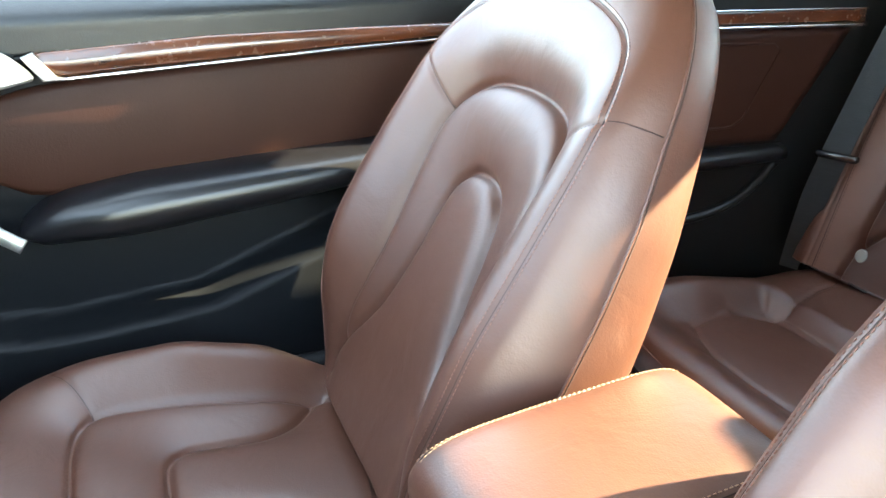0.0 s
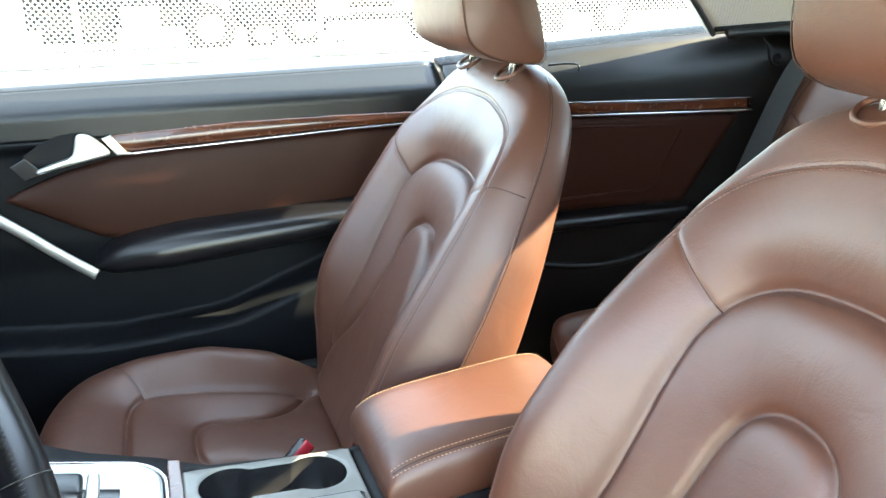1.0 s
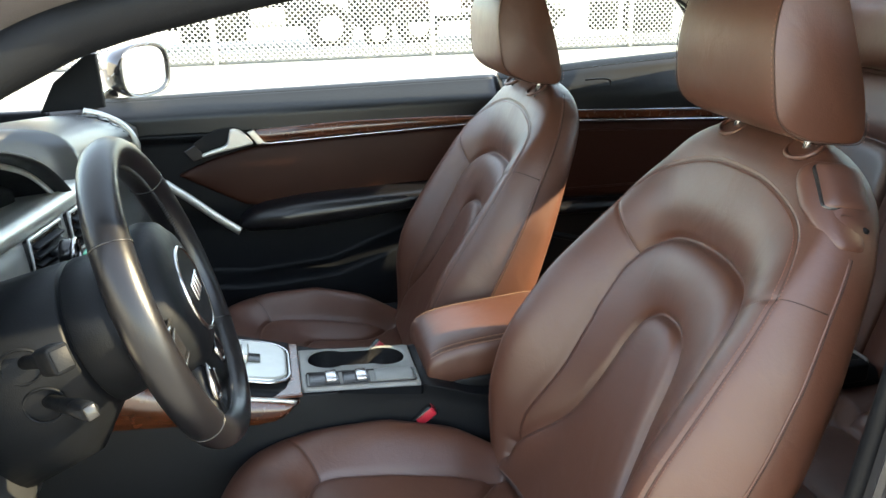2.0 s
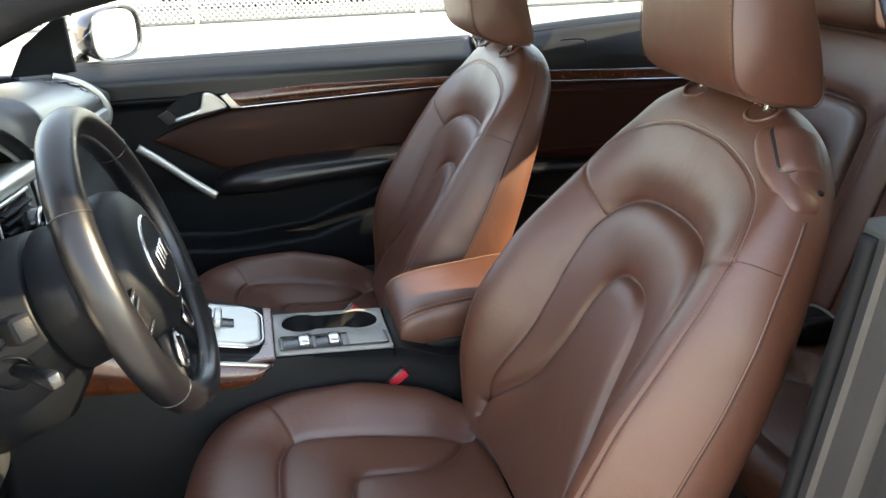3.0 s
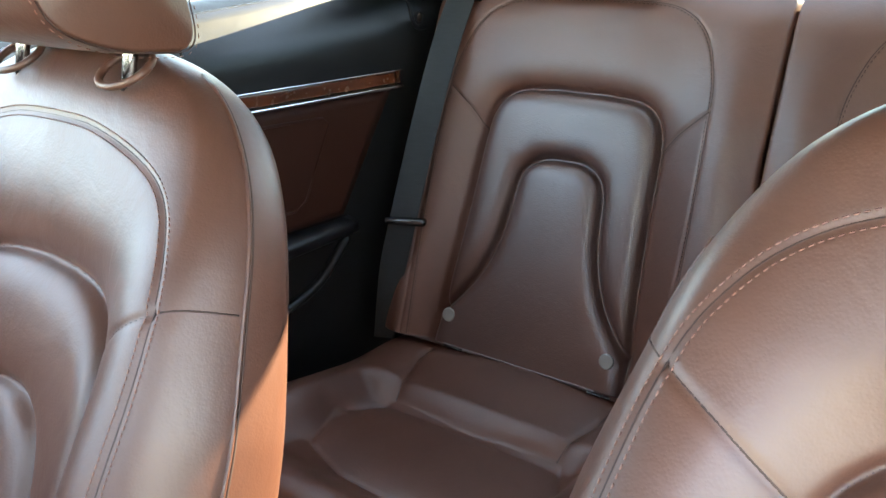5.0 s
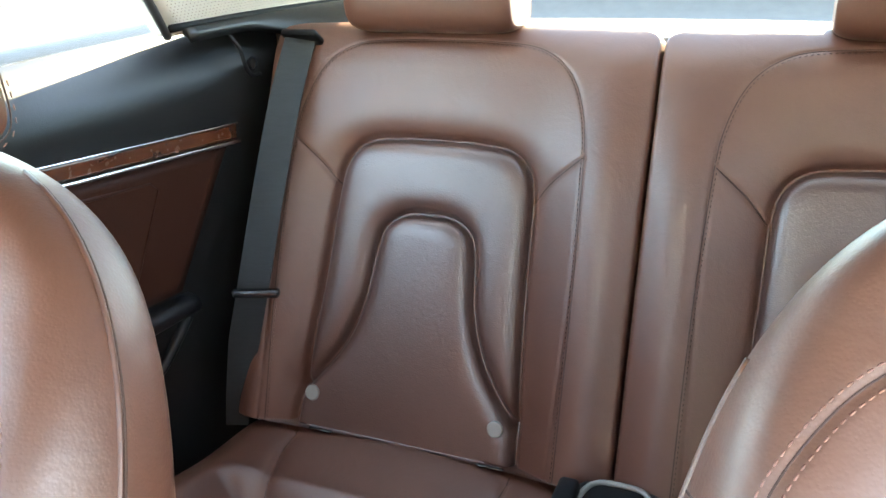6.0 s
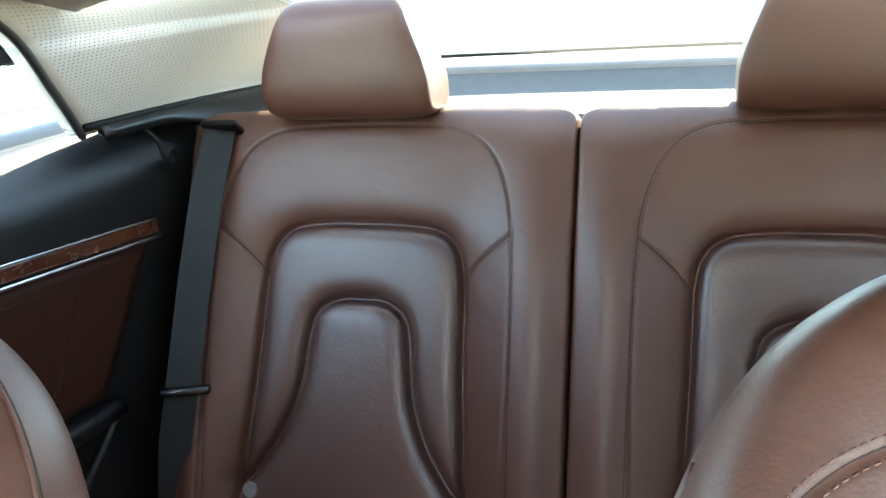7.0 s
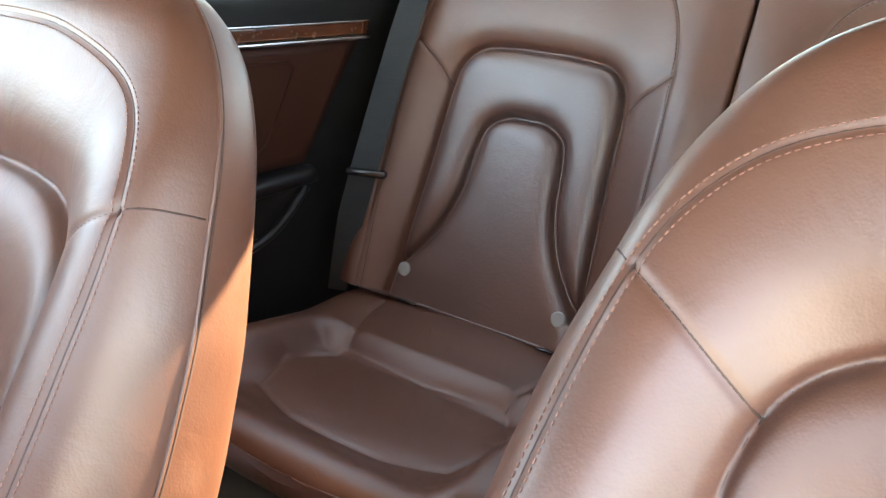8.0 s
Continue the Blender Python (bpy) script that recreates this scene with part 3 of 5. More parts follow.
floor_ob = part("floor", box((3.2, 1.62, 0.05), (0.3, 0, 0.125), 0.01), CARPET)
tagged(floor_ob, "dark carpeted car floor", "floor", kind="structure")


def roof_z(x, y):
    lift = 0.055 * float(smoothstep(0.0, -0.5, y) * smoothstep(0.85, 0.40, x)) + 0.040 * float(smoothstep(0.1, 0.5, y) * smoothstep(0.5, 0.1, x))
    return 1.300 - 0.13 * (x - 0.35) ** 2 - 0.16 * y * y - 0.25 * max(0.0, x - 0.6) * y * y + lift


def rail(x):
    """Half width of the roof at its rails."""
    return np.interp(x, [-0.95, -0.80, -0.55, -0.35, 0.1, 0.5, 0.78, 0.95, 1.25, 1.6], [0.74, 0.715, 0.655, 0.60, 0.572, 0.568, 0.575, 0.56, 0.50, 0.48])


def roof_point(u, k):
    bow = max(-0.40 * max(0.0, abs(k) - 0.3) ** 2, -0.150)
    if k < 0:
        bow = bow * (1 - smoothstep(0.62, 0.88, -k)) + 0.02 * smoothstep(0.62, 1.0, -k)
    x = -0.20 + u * (1.203 + bow)
    y = k * rail(x)
    return (x, y, roof_z(x, y))


roof = surface("ceiling", roof_point, np.linspace(0, 1, 44), np.linspace(-1, 1, 61), (0, 0, 0.05), CEILING)
tagged(roof, "grey beige fabric headliner under the roof", "ceiling", kind="structure")

BELT_X, BELT_Z = [-0.95, -0.6, 0.36, 0.62, 1.1, 1.6], [0.965, 0.972, 0.985, 1.012, 1.045, 1.06]


def belt(x):
    return np.interp(x, BELT_X, BELT_Z)


for side, word in ((1, "passenger"), (-1, "driver")):
    path = spline([(-1.07, 0.73 * side, 1.010), (-0.917, 0.69 * side, 1.085), (-0.709, 0.65 * side, 1.184), (-0.583, 0.62 * side, 1.237), (-0.44, 0.60 * side, 1.305), (-0.15, 0.575 * side, 1.350)], 40)
    ap = part("pillar_trim", tube("pillar_trim", path, 0.054, 20), PILLAR)
    tagged(ap, "dark fabric trimmed windscreen pillar", "pillar", kind="structure")
    path = spline([(-1.05, 0.745 * side, 0.950), (-0.89, 0.695 * side, 1.026), (-0.682, 0.655 * side, 1.125), (-0.556, 0.625 * side, 1.178), (-0.41, 0.605 * side, 1.248), (-0.15, 0.585 * side, 1.300)], 40)
    ps = part("window_seal", tube("window_seal", path, 0.027, 16), BLACK)
    tagged(ps, "thick black rubber seal along the windscreen pillar", "window seal", kind="structure")
    path = spline([(-0.40, 0.605 * side, 1.290), (-0.15, 0.585 * side, 1.300), (0.3, 0.575 * side, 1.290), (0.6, 0.580 * side, 1.245), (0.76, 0.595 * side, 1.185), (0.86, 0.63 * side, 1.105), (0.94, 0.665 * side, 1.035)], 60)
    rr = part("window_seal", tube("window_seal", path, 0.006, 10), JAMB)
    tagged(rr, "black rubber seal along the roof rail", "window seal", kind="structure")
    # outer rail added above the view to cut sun coming past the roof edge
    path = spline([(-0.44, 0.650 * side, 1.300), (-0.15, 0.622 * side, 1.332), (0.3, 0.608 * side, 1.325), (0.6, 0.612 * side, 1.280), (0.76, 0.632 * side, 1.222), (0.84, 0.662 * side, 1.160)], 50)
    ra = part("roof_rail", tube("roof_rail", path, 0.034, 16, flat=0.85), BODY_PAINT)
    tagged(ra, "dark outer roof rail, added to block sun over the side windows", "roof rail", kind="structure")

    def c_pillar(u, v, side=side):
        front = spline([(0.60, 0.568, 1.262), (0.76, 0.59, 1.185), (0.86, 0.628, 1.105), (0.95, 0.668, 1.035)], 30)
        rear = spline([(1.05, 0.53, 1.215), (1.20, 0.465, 1.205), (1.36, 0.475, 1.155), (1.62, 0.57, 1.06)], 30)
        a, b = front[int(v * 29)], rear[int(v * 29)]
        p = a + (b - a) * u
        p[1] += 0.03 * math.sin(math.pi * u)
        return (p[0], p[1] * side, p[2])

    cp = surface("pillar_trim", c_pillar, np.linspace(0, 1, 20), np.linspace(0, 1, 30), (0, 0.03 * side, 0), HEADLINER)
    tagged(cp, "pale beige perforated fabric on the rear roof pillar", "pillar", kind="structure")

    def ledge(u, k, side=side):
        x, y, z = 0.95 + 0.66 * u, 0.668 - 0.108 * u + 0.03 * math.sin(math.pi * u), 1.035 + 0.025 * u
        return (x, (y - 0.010 - (0.012 + 0.078 * smoothstep(0.25, 0.6, u)) * k) * side, z + 0.012 - (0.010 + 0.028 * smoothstep(0.2, 0.45, u)) * k * k)

    lt = surface("trim", ledge, np.linspace(0.02, 1, 30), np.linspace(0, 1, 10), (0, 0, -0.012), SLATE)
    tagged(lt, "black plastic ledge under the rear roof pillar", "trim", kind="structure")
    ls = part("window_seal", tube("window_seal", [ledge(u, -0.02) for u in np.linspace(-0.02, 1, 30)], 0.006, 8), BLACK)
    tagged(ls, "black rubber seal at the foot of the rear pillar", "window seal", kind="structure")


# ---- passenger door ----
LIP_X, LIP_Z = [-0.7, -0.48, -0.34, -0.123, 0.068, 0.2, 0.4], [0.53, 0.505, 0.49, 0.506, 0.575, 0.63, 0.66]


def door_y(x, z):
    y = 0.785
    y -= 0.022 * smoothstep(0.862, 0.885, z)
    y += 0.070 * smoothstep(0.925, belt(x) + 0.015, z) ** 1.3
    lip = np.interp(x, LIP_X, LIP_Z)
    y += 0.015 * smoothstep(0.70, 0.62, z) * smoothstep(lip - 0.01, lip + 0.01, z)
    y -= 0.065 * smoothstep(lip + 0.012, lip - 0.008, z)
    y += 0.02 * smoothstep(lip - 0.05, 0.25, z)
    return float(y)


door = thing("door_1", "black car door with brown leather and walnut trim", "car door", (0, 0, 0), kind="structure")
DZ = np.linspace(0, 1, 110)
surface("lower_panel", lambda x, k: (x, door_y(x, 0.24 + k * 0.650), 0.24 + k * 0.650), np.linspace(-0.80, 0.352, 60), DZ, (0, 0.03, 0), BLACK, door)
surface("upper_panel", lambda x, k: (x, door_y(x, 0.8915 + k * (belt(x) - 0.8915)), 0.8915 + k * (belt(x) - 0.8915)), np.linspace(-0.80, 0.352, 60), np.linspace(0, 1, 24), (0, 0.03, 0), SLATE, door, "dark slate grey padded door top")
surface("sill_cap", lambda x, k: (x, door_y(x, belt(x)) + k * 0.030, belt(x) + 0.008 * math.sin(k * math.pi * 0.6)), np.linspace(-0.80, 0.352, 40), np.linspace(0, 1, 8), (0, 0, -0.012), SLATE, door)
surface("outer_skin", lambda x, k: (x, 0.86 + 0.05 * math.sin(k * 2.6), 0.24 + k * (belt(x) - 0.245)), np.linspace(-0.80, 0.352, 20), np.linspace(0, 1, 14), (0, 0.01, 0), BODY_PAINT, door)


def insert_low(x):
    return np.interp(x, [-0.50, -0.345, -0.30, 0.13, 0.35], [0.782, 0.696, 0.690, 0.712, 0.735])


def insert_high(x):
    return np.interp(x, [-0.50, -0.44, -0.40, -0.32, -0.25, 0.0, 0.30, 0.35], [0.787, 0.812, 0.826, 0.846, 0.853, 0.862, 0.868, 0.870])


surface("leather_insert", lambda x, k: (x, 0.777 - 0.008 * math.sin(math.pi * k) ** 0.5, insert_low(x) + k * (insert_high(x) - insert_low(x))), np.linspace(-0.50, 0.348, 50), np.linspace(0, 1, 16), (0, 0.012, 0), LEATHER_SHADED, door, "brown leather door insert")
surface("wood_strip", lambda x, k: (x, 0.757 - 0.006 * math.sin(math.pi * k), np.interp(x, [-0.31, -0.27, -0.085, 0.14, 0.35], [0.868, 0.861, 0.868, 0.876, 0.880]) + k * np.interp(x, [-0.31, -0.27, -0.085, 0.14, 0.35], [0.026, 0.034, 0.035, 0.026, 0.018])), np.linspace(-0.305, 0.348, 60), np.linspace(0, 1, 10), (0, 0.012, 0), WOOD, door, "glossy burl walnut strip")
part("chrome_strip", tube("chrome_strip", [(x, 0.753, np.interp(x, [-0.31, -0.27, -0.085, 0.14, 0.35], [0.858, 0.858, 0.865, 0.873, 0.877])) for x in np.linspace(-0.300, 0.348, 50)], 0.0026, 8), CHROME, door, "thin chrome strip")


def door_armrest():
    rings = []
    for x in np.linspace(-0.365, 0.350, 50):
        zt = np.interp(x, [-0.365, -0.34, -0.30, -0.2, 0.13, 0.35], [0.655, 0.680, 0.700, 0.714, 0.726, 0.740])
        zb = np.interp(x, [-0.365, -0.34, -0.2, 0.0, 0.35], [0.645, 0.628, 0.628, 0.648, 0.69])
        yi = np.interp(x, [-0.365, -0.33, -0.25, 0.2, 0.35], [0.735, 0.712, 0.695, 0.70, 0.73])
        zc, zh, yc, yh = (zt + zb) / 2, (zt - zb) / 2, 0.79, 0.79 - yi
        rings.append([(x, yc - yh * math.copysign(abs(math.cos(t)) ** 0.7, math.cos(t)), zc + zh * math.copysign(abs(math.sin(t)) ** 0.8, math.sin(t))) for t in np.linspace(0, 2 * math.pi, 32, endpoint=False)])
    return lofted("armrest_pad", rings)


part("armrest_pad", door_armrest(), BLACK_LEATHER, door, "padded black leather armrest")
p = spline([(-0.54, 0.760, 0.772), (-0.48, 0.748, 0.728), (-0.42, 0.736, 0.680), (-0.362, 0.725, 0.638)], 24)
part("pull_handle", tube("pull_handle", p, 0.011, 10, flat=0.5, up=(0, 1, 0)), ALUMINIUM, door, "silver diagonal grab trim")
part("handle_well", plate("handle_well", [(-0.458, 0.866), (-0.430, 0.885), (-0.398, 0.899), (-0.358, 0.903), (-0.330, 0.892), (-0.345, 0.862), (-0.395, 0.856), (-0.434, 0.843)], 0.004, frame_matrix((0, 0.763, 0), (1, 0, 0), (0, 0, 1)), 0.001), BLACK, door, "dark well behind the door handle")
outline = spline([(-0.436, 0.842), (-0.405, 0.853), (-0.378, 0.862), (-0.370, 0.880), (-0.364, 0.899), (-0.350, 0.901), (-0.333, 0.891), (-0.310, 0.864), (-0.330, 0.857), (-0.360, 0.851), (-0.400, 0.843), (-0.432, 0.835)], 48, True)
part("latch_handle", plate("latch_handle", [tuple(q) for q in outline], 0.016, frame_matrix((0, 0.752, 0), (1, 0, 0), (0, 0, 1)), 0.004), ALUMINIUM, door, "silver inner door handle")
part("silver_bracket", plate("silver_bracket", [(-0.322, 0.890), (-0.306, 0.896), (-0.282, 0.862), (-0.262, 0.857), (-0.300, 0.857)], 0.010, frame_matrix((0, 0.757, 0), (1, 0, 0), (0, 0, 1)), 0.003), ALUMINIUM, door)
sw = part("lock_switch", plate("lock_switch", [(-0.482, 0.850), (-0.455, 0.864), (-0.426, 0.834), (-0.460, 0.822)], 0.008, frame_matrix((0, 0.760, 0), (1, 0, 0), (0, 0, 1)), 0.002), GLOSS_BLACK, door, "black lock switch")
for k in range(2):
    part("mark_bar", box((0.010, 0.001, 0.003), (-0.459 + 0.014 * k, 0.7555, 0.848 - 0.010 * k), 0.0003, Matrix.Rotation(radians(35), 3, "Y")), GREY_TRIM, sw)


# ---- rear side panels ----
def quarter(side):
    name = "wall_right" if side > 0 else "wall_left"
    q = thing(name, "black rear side panel with brown leather insert and walnut strip", "side panel", (0, 0, 0), kind="structure")

    def y_at(x, z):
        y = np.interp(x, [0.36, 0.6, 1.05, 1.3], [0.735, 0.695, 0.649, 0.625])
        y += 0.055 * smoothstep(0.935, belt(x) + 0.01, z) ** 1.3
        return float(y)

    surface("trim_panel", lambda x, k: (x, side * y_at(x, 0.2 + k * (belt(x) - 0.2)), 0.2 + k * (belt(x) - 0.2)), np.linspace(0.358, 1.75, 50), np.linspace(0, 1, 60), (0, 0.05 * side, 0), SLATE, q)
    surface("sill_cap", lambda x, k: (x, side * (y_at(x, belt(x)) + k * 0.06), belt(x) + 0.012 * math.sin(k * math.pi * 0.6)), np.linspace(0.358, 1.75, 40), np.linspace(0, 1, 8), (0, 0, -0.012), BLACK, q)
    surface("outer_skin", lambda x, k: (x, side * (0.86 + 0.05 * math.sin(k * 2.6)), 0.24 + k * (belt(x) - 0.245)), np.linspace(0.358, 1.75, 20), np.linspace(0, 1, 14), (0, 0.01 * side, 0), BODY_PAINT, q)

    def x_end(z):
        return np.interp(z, [0.66, 0.885], [0.885, 1.025])

    surface("leather_insert", lambda u, k: ((0.42 + u * (x_end(0.67 + k * 0.20) - 0.42)), side * (y_at(0.42 + u * (x_end(0.67 + k * 0.20) - 0.42), 0.8) - 0.008), 0.67 + k * (0.206 - 0.012 * u)), np.linspace(0, 1, 30), np.linspace(0, 1, 14), (0, 0.012 * side, 0), LEATHER_SHADED, q, "brown leather panel")
    surface("wood_strip", lambda x, k: (x, side * (y_at(x, 0.88) - 0.012), np.interp(x, [0.4, 1.04], [0.888, 0.874]) + k * 0.022), np.linspace(0.40, 1.037, 40), np.linspace(0, 1, 6), (0, 0.012 * side, 0), WOOD, q, "glossy burl walnut strip")
    part("chrome_strip", tube("chrome_strip", [(x, side * (y_at(x, 0.88) - 0.014), np.interp(x, [0.4, 1.04], [0.883, 0.869])) for x in np.linspace(0.40, 1.039, 40)], 0.0032, 8), CHROME, q)
    part("chrome_strip", tube("chrome_strip", [(x, side * (y_at(x, 0.88) - 0.013), np.interp(x, [0.4, 1.04], [0.911, 0.897])) for x in np.linspace(0.40, 1.039, 40)], 0.0015, 8), CHROME, q)
    rings = []
    for x in np.linspace(0.40, 0.91, 30):
        rings.append([(x, side * (0.70 - 0.05 * math.copysign(abs(math.cos(t)) ** 0.7, math.cos(t)) - 0.02 * (x - 0.4)), 0.645 + 0.018 * math.copysign(abs(math.sin(t)) ** 0.7, math.sin(t))) for t in np.linspace(0, 2 * math.pi, 24, endpoint=False)])
    part("armrest_pad", lofted("armrest_pad", rings), BLACK_LEATHER, q)
    return q


quarter(1)
quarter(-1)
# post at the rear edge of the driver's door opening
jamb = part("door_frame", lofted("door_frame", [[(x0 + dx, y, z) for dx, y in ((0, -0.72), (-0.003, -0.757), (-0.008, -0.763), (-0.004, -0.769), (0.002, -0.800), (0.014, -0.808), (0.014, -0.828), (0.004, -0.836), (0.002, -0.868), (0.020, -0.884), (0.030, -0.925), (0.16, -0.925), (0.16, -0.70), (0.02, -0.70))] for x0, z in ((0.26, 0.18), (0.29, 0.50), (0.31, 0.66), (0.34, 0.85), (0.36, 0.99))], smooth=False), JAMB)
tagged(jamb, "grey black rubber-edged door frame post", "door frame", kind="structure")
js = part("window_seal", tube("window_seal", spline([(0.255, -0.735, 0.20), (0.288, -0.735, 0.50), (0.308, -0.735, 0.66), (0.338, -0.735, 0.85), (0.358, -0.735, 0.985)], 40), 0.011, 10), BLACK)
tagged(js, "rubber seal along the door frame post", "door seal", kind="structure")
sill = part("door_sill", box((1.25, 0.16, 0.16), (-0.33, -0.79, 0.17), 0.02), BLACK)
tagged(sill, "black sill under the driver's door opening", "door sill", kind="structure")

# shelf behind the rear seats and the tail end
shelf = surface("trim", lambda x, k: (x, k * 0.66, 1.020 + 0.06 * smoothstep(1.5, 1.66, x)), np.linspace(1.20, 1.68, 16), np.linspace(-1, 1, 12), (0, 0, -0.02), SHELF)
tagged(shelf, "grey shelf behind the rear seats", "parcel shelf", kind="structure")
lip = part("trim", box((0.05, 1.16, 0.04), (1.615, 0, 1.050), 0.008), GREY_TRIM)
tagged(lip, "grey lip at the foot of the rear window", "shelf lip", kind="structure")
seal = part("window_seal", tube("window_seal", [(1.640 - 0.05 * (y / 0.6) ** 2, y, 1.090 - 0.004 * y) for y in np.linspace(-0.6, 0.6, 30)], 0.0035, 8), BLACK)
tagged(seal, "thin black seal at the rear window's lower edge", "window seal", kind="structure")
tail = part("wall_rear", box((0.04, 1.4, 0.95), (1.76, 0, 0.60), 0.01), BLACK)
tagged(tail, "dark tail end wall", "wall", kind="structure")
for side in (1, -1):
    kick = part("wall_kick", box((0.37, 0.05, 0.82), (-0.975, 0.795 * side, 0.555), 0.01), BLACK)
    tagged(kick, "dark kick panel at the side of the footwell", "wall", kind="structure")
front_wall = part("wall_front", box((0.05, 1.5, 0.80), (-1.15, 0, 0.55), 0.01), BLACK)
tagged(front_wall, "dark bulkhead in front of the footwells", "wall", kind="structure")


def pane(name, corners, label, mat=None):
    c = [Vector(v) for v in corners]
    flat = (c[1] - c[0]).cross(c[2] - c[0]).normalized()
    c[3] = c[3] - flat * (c[3] - c[0]).dot(flat)
    n = (c[1] - c[0]).cross(c[3] - c[0]).normalized() * 0.004
    bm = bmesh.new()
    lo, hi = [bm.verts.new(v) for v in c], [bm.verts.new(v + n) for v in c]
    bm.faces.new(lo[::-1]), bm.faces.new(hi)
    for i in range(4):
        bm.faces.new((lo[i], lo[(i + 1) % 4], hi[(i + 1) % 4], hi[i]))
    ob = part(name, bm, mat or GLASS)
    ob.visible_shadow = False
    return tagged(ob, label, "window", kind="structure")


pane("window_1", [(-1.05, -0.73, 0.965), (-1.05, 0.73, 0.965), (-0.22, 0.585, 1.312), (-0.22, -0.585, 1.312)], "lightly tinted sloping windscreen", TINTED)
pane("window_2", [(1.66, 0.60, 1.085), (1.66, -0.60, 1.085), (0.99, -0.52, 1.255), (0.99, 0.52, 1.255)], "tinted sloping rear window", DARK_TINT)

# ---- seat belt of the rear passenger ----
sb = thing("seat_belt", "grey black webbing belt with sliding guide beside rear seat", "seat belt", (1.0, 0.6, 0.5))
p = [(1.128, 0.566, 1.018), (1.072, 0.564, 0.940), (1.022, 0.572, 0.82), (0.962, 0.581, 0.66), (0.950, 0.605, 0.55), (0.94, 0.625, 0.42)]
rings = []
for n, (x, y, z) in enumerate(spline(p, 40)):
    w = 0.025 if n < 30 else 0.025 - 0.0008 * (n - 30)
    rings.append([(x - 1.0 + a * 0.35, y - 0.6 - a * 0.93, z - 0.5 + b) for a, b in ((-w, 0), (w, 0), (w, 0.002), (-w, 0.002))])
part("webbing", lofted("webbing", rings, smooth=False), WEBBING, sb)
part("belt_guide", box((0.018, 0.075, 0.013), (-0.040, -0.024, 0.152), 0.005, Matrix.Rotation(radians(20), 3, "Z")), GLOSS_BLACK, sb)
part("belt_outlet", box((0.035, 0.062, 0.012), (0.132, -0.034, 0.519), 0.005, Matrix.Rotation(radians(35), 3, "Y")), BLACK, sb)

# ---- centre console ----
con = thing("centre_console", "black centre console with silver panel, cup holders and walnut", "console", (0, 0, 0.15))


def console_z(x):
    return np.interp(x, [-0.62, -0.5, -0.36, -0.26, -0.03, 0.05, 0.30], [0.76, 0.68, 0.628, 0.606, 0.592, 0.56, 0.54]) - 0.15


rings = []
for x in np.r_[np.linspace(-0.70, -0.252, 22), -0.249, np.linspace(-0.24, -0.05, 10), -0.046, np.linspace(-0.04, 0.30, 14)]:
    h, w = console_z(x), np.interp(x, [-0.7, -0.3, 0.3], [0.15, 0.128, 0.110])
    dip = 0.075 if -0.25 < x < -0.045 else 0.0
    k, m = -0.118, 0.032
    far = np.interp(x, [-0.7, -0.42, -0.27, -0.22, -0.05, 0.02, 0.3], [0.15, 0.115, 0.090, 0.062, 0.052, 0.085, 0.110])
    rings.append([(x, -w - 0.02, 0.0), (x, -w - 0.012, h * 0.6), (x, -w - 0.004, h - 0.03), (x, -w + 0.003, h - 0.006), (x, k - 0.004, h), (x, k, h - dip), (x, m, h - dip), (x, m + 0.004, h), (x, far - 0.012, h), (x, far - 0.003, h - 0.008), (x, far + 0.002, h - 0.03), (x, far + 0.008, h * 0.6), (x, far + 0.014, 0.0)])
part("console_body", lofted("console_body", rings), BLACK, con)


def polar_ring(radius, n, at, z):
    return [(at[0] + radius(t) * math.cos(t), at[1] + radius(t) * math.sin(t), z) for t in np.linspace(0, 2 * math.pi, n, endpoint=False)]


def cup_outline(t):
    """Two round holders joined by a waist."""
    c, e, o, r = abs(math.cos(t)), abs(math.sin(t)), 0.050, 0.038
    disc = r * r - (o * e) ** 2
    far = o * c + math.sqrt(disc) if disc > 0 else 0.0
    return max(far, 0.030 / max(e, 1e-3) if e > 0.5 else 0.0)


def plate_outline(t):
    c, e = math.cos(t), math.sin(t)
    x = (0.102 if c > 0 else 0.104) / max(abs(c), 1e-6)
    y = (0.044 if e > 0 else 0.110) / max(abs(e), 1e-6)
    return min(x, y)


CUP_AT, N = (-0.148, -0.007), 160
zp = console_z(-0.148)
rings = [polar_ring(lambda t: plate_outline(t), N, CUP_AT, zp - 0.004), polar_ring(lambda t: plate_outline(t) - 0.001, N, CUP_AT, zp + 0.004), polar_ring(lambda t: plate_outline(t) - 0.004, N, CUP_AT, zp + 0.005)]
rings += [polar_ring(lambda t: cup_outline(t) + 0.006, N, CUP_AT, zp + 0.005), polar_ring(lambda t: cup_outline(t) + 0.003, N, CUP_AT, zp + 0.0065), polar_ring(cup_outline, N, CUP_AT, zp + 0.003)]
tilt = Matrix.Translation((CUP_AT[0], 0, zp)) @ Matrix.Rotation(radians(3.4), 4, "Y") @ Matrix.Translation((-CUP_AT[0], 0, -zp))
pl = part("cup_plate", lofted("cup_plate", rings, caps=False), GREY_TRIM, con, "grey satin cup holder plate")
pl.data.transform(tilt)
cw = part("cup_well", lofted("cup_well", [polar_ring(cup_outline, N, CUP_AT, zp + 0.003), polar_ring(lambda t: cup_outline(t) * 0.97, N, CUP_AT, zp - 0.06), polar_ring(lambda t: cup_outline(t) * 0.3, N, CUP_AT, zp - 0.064)], caps=False), GLOSS_BLACK, con, "black cup holder wells")
cw.data.transform(tilt)
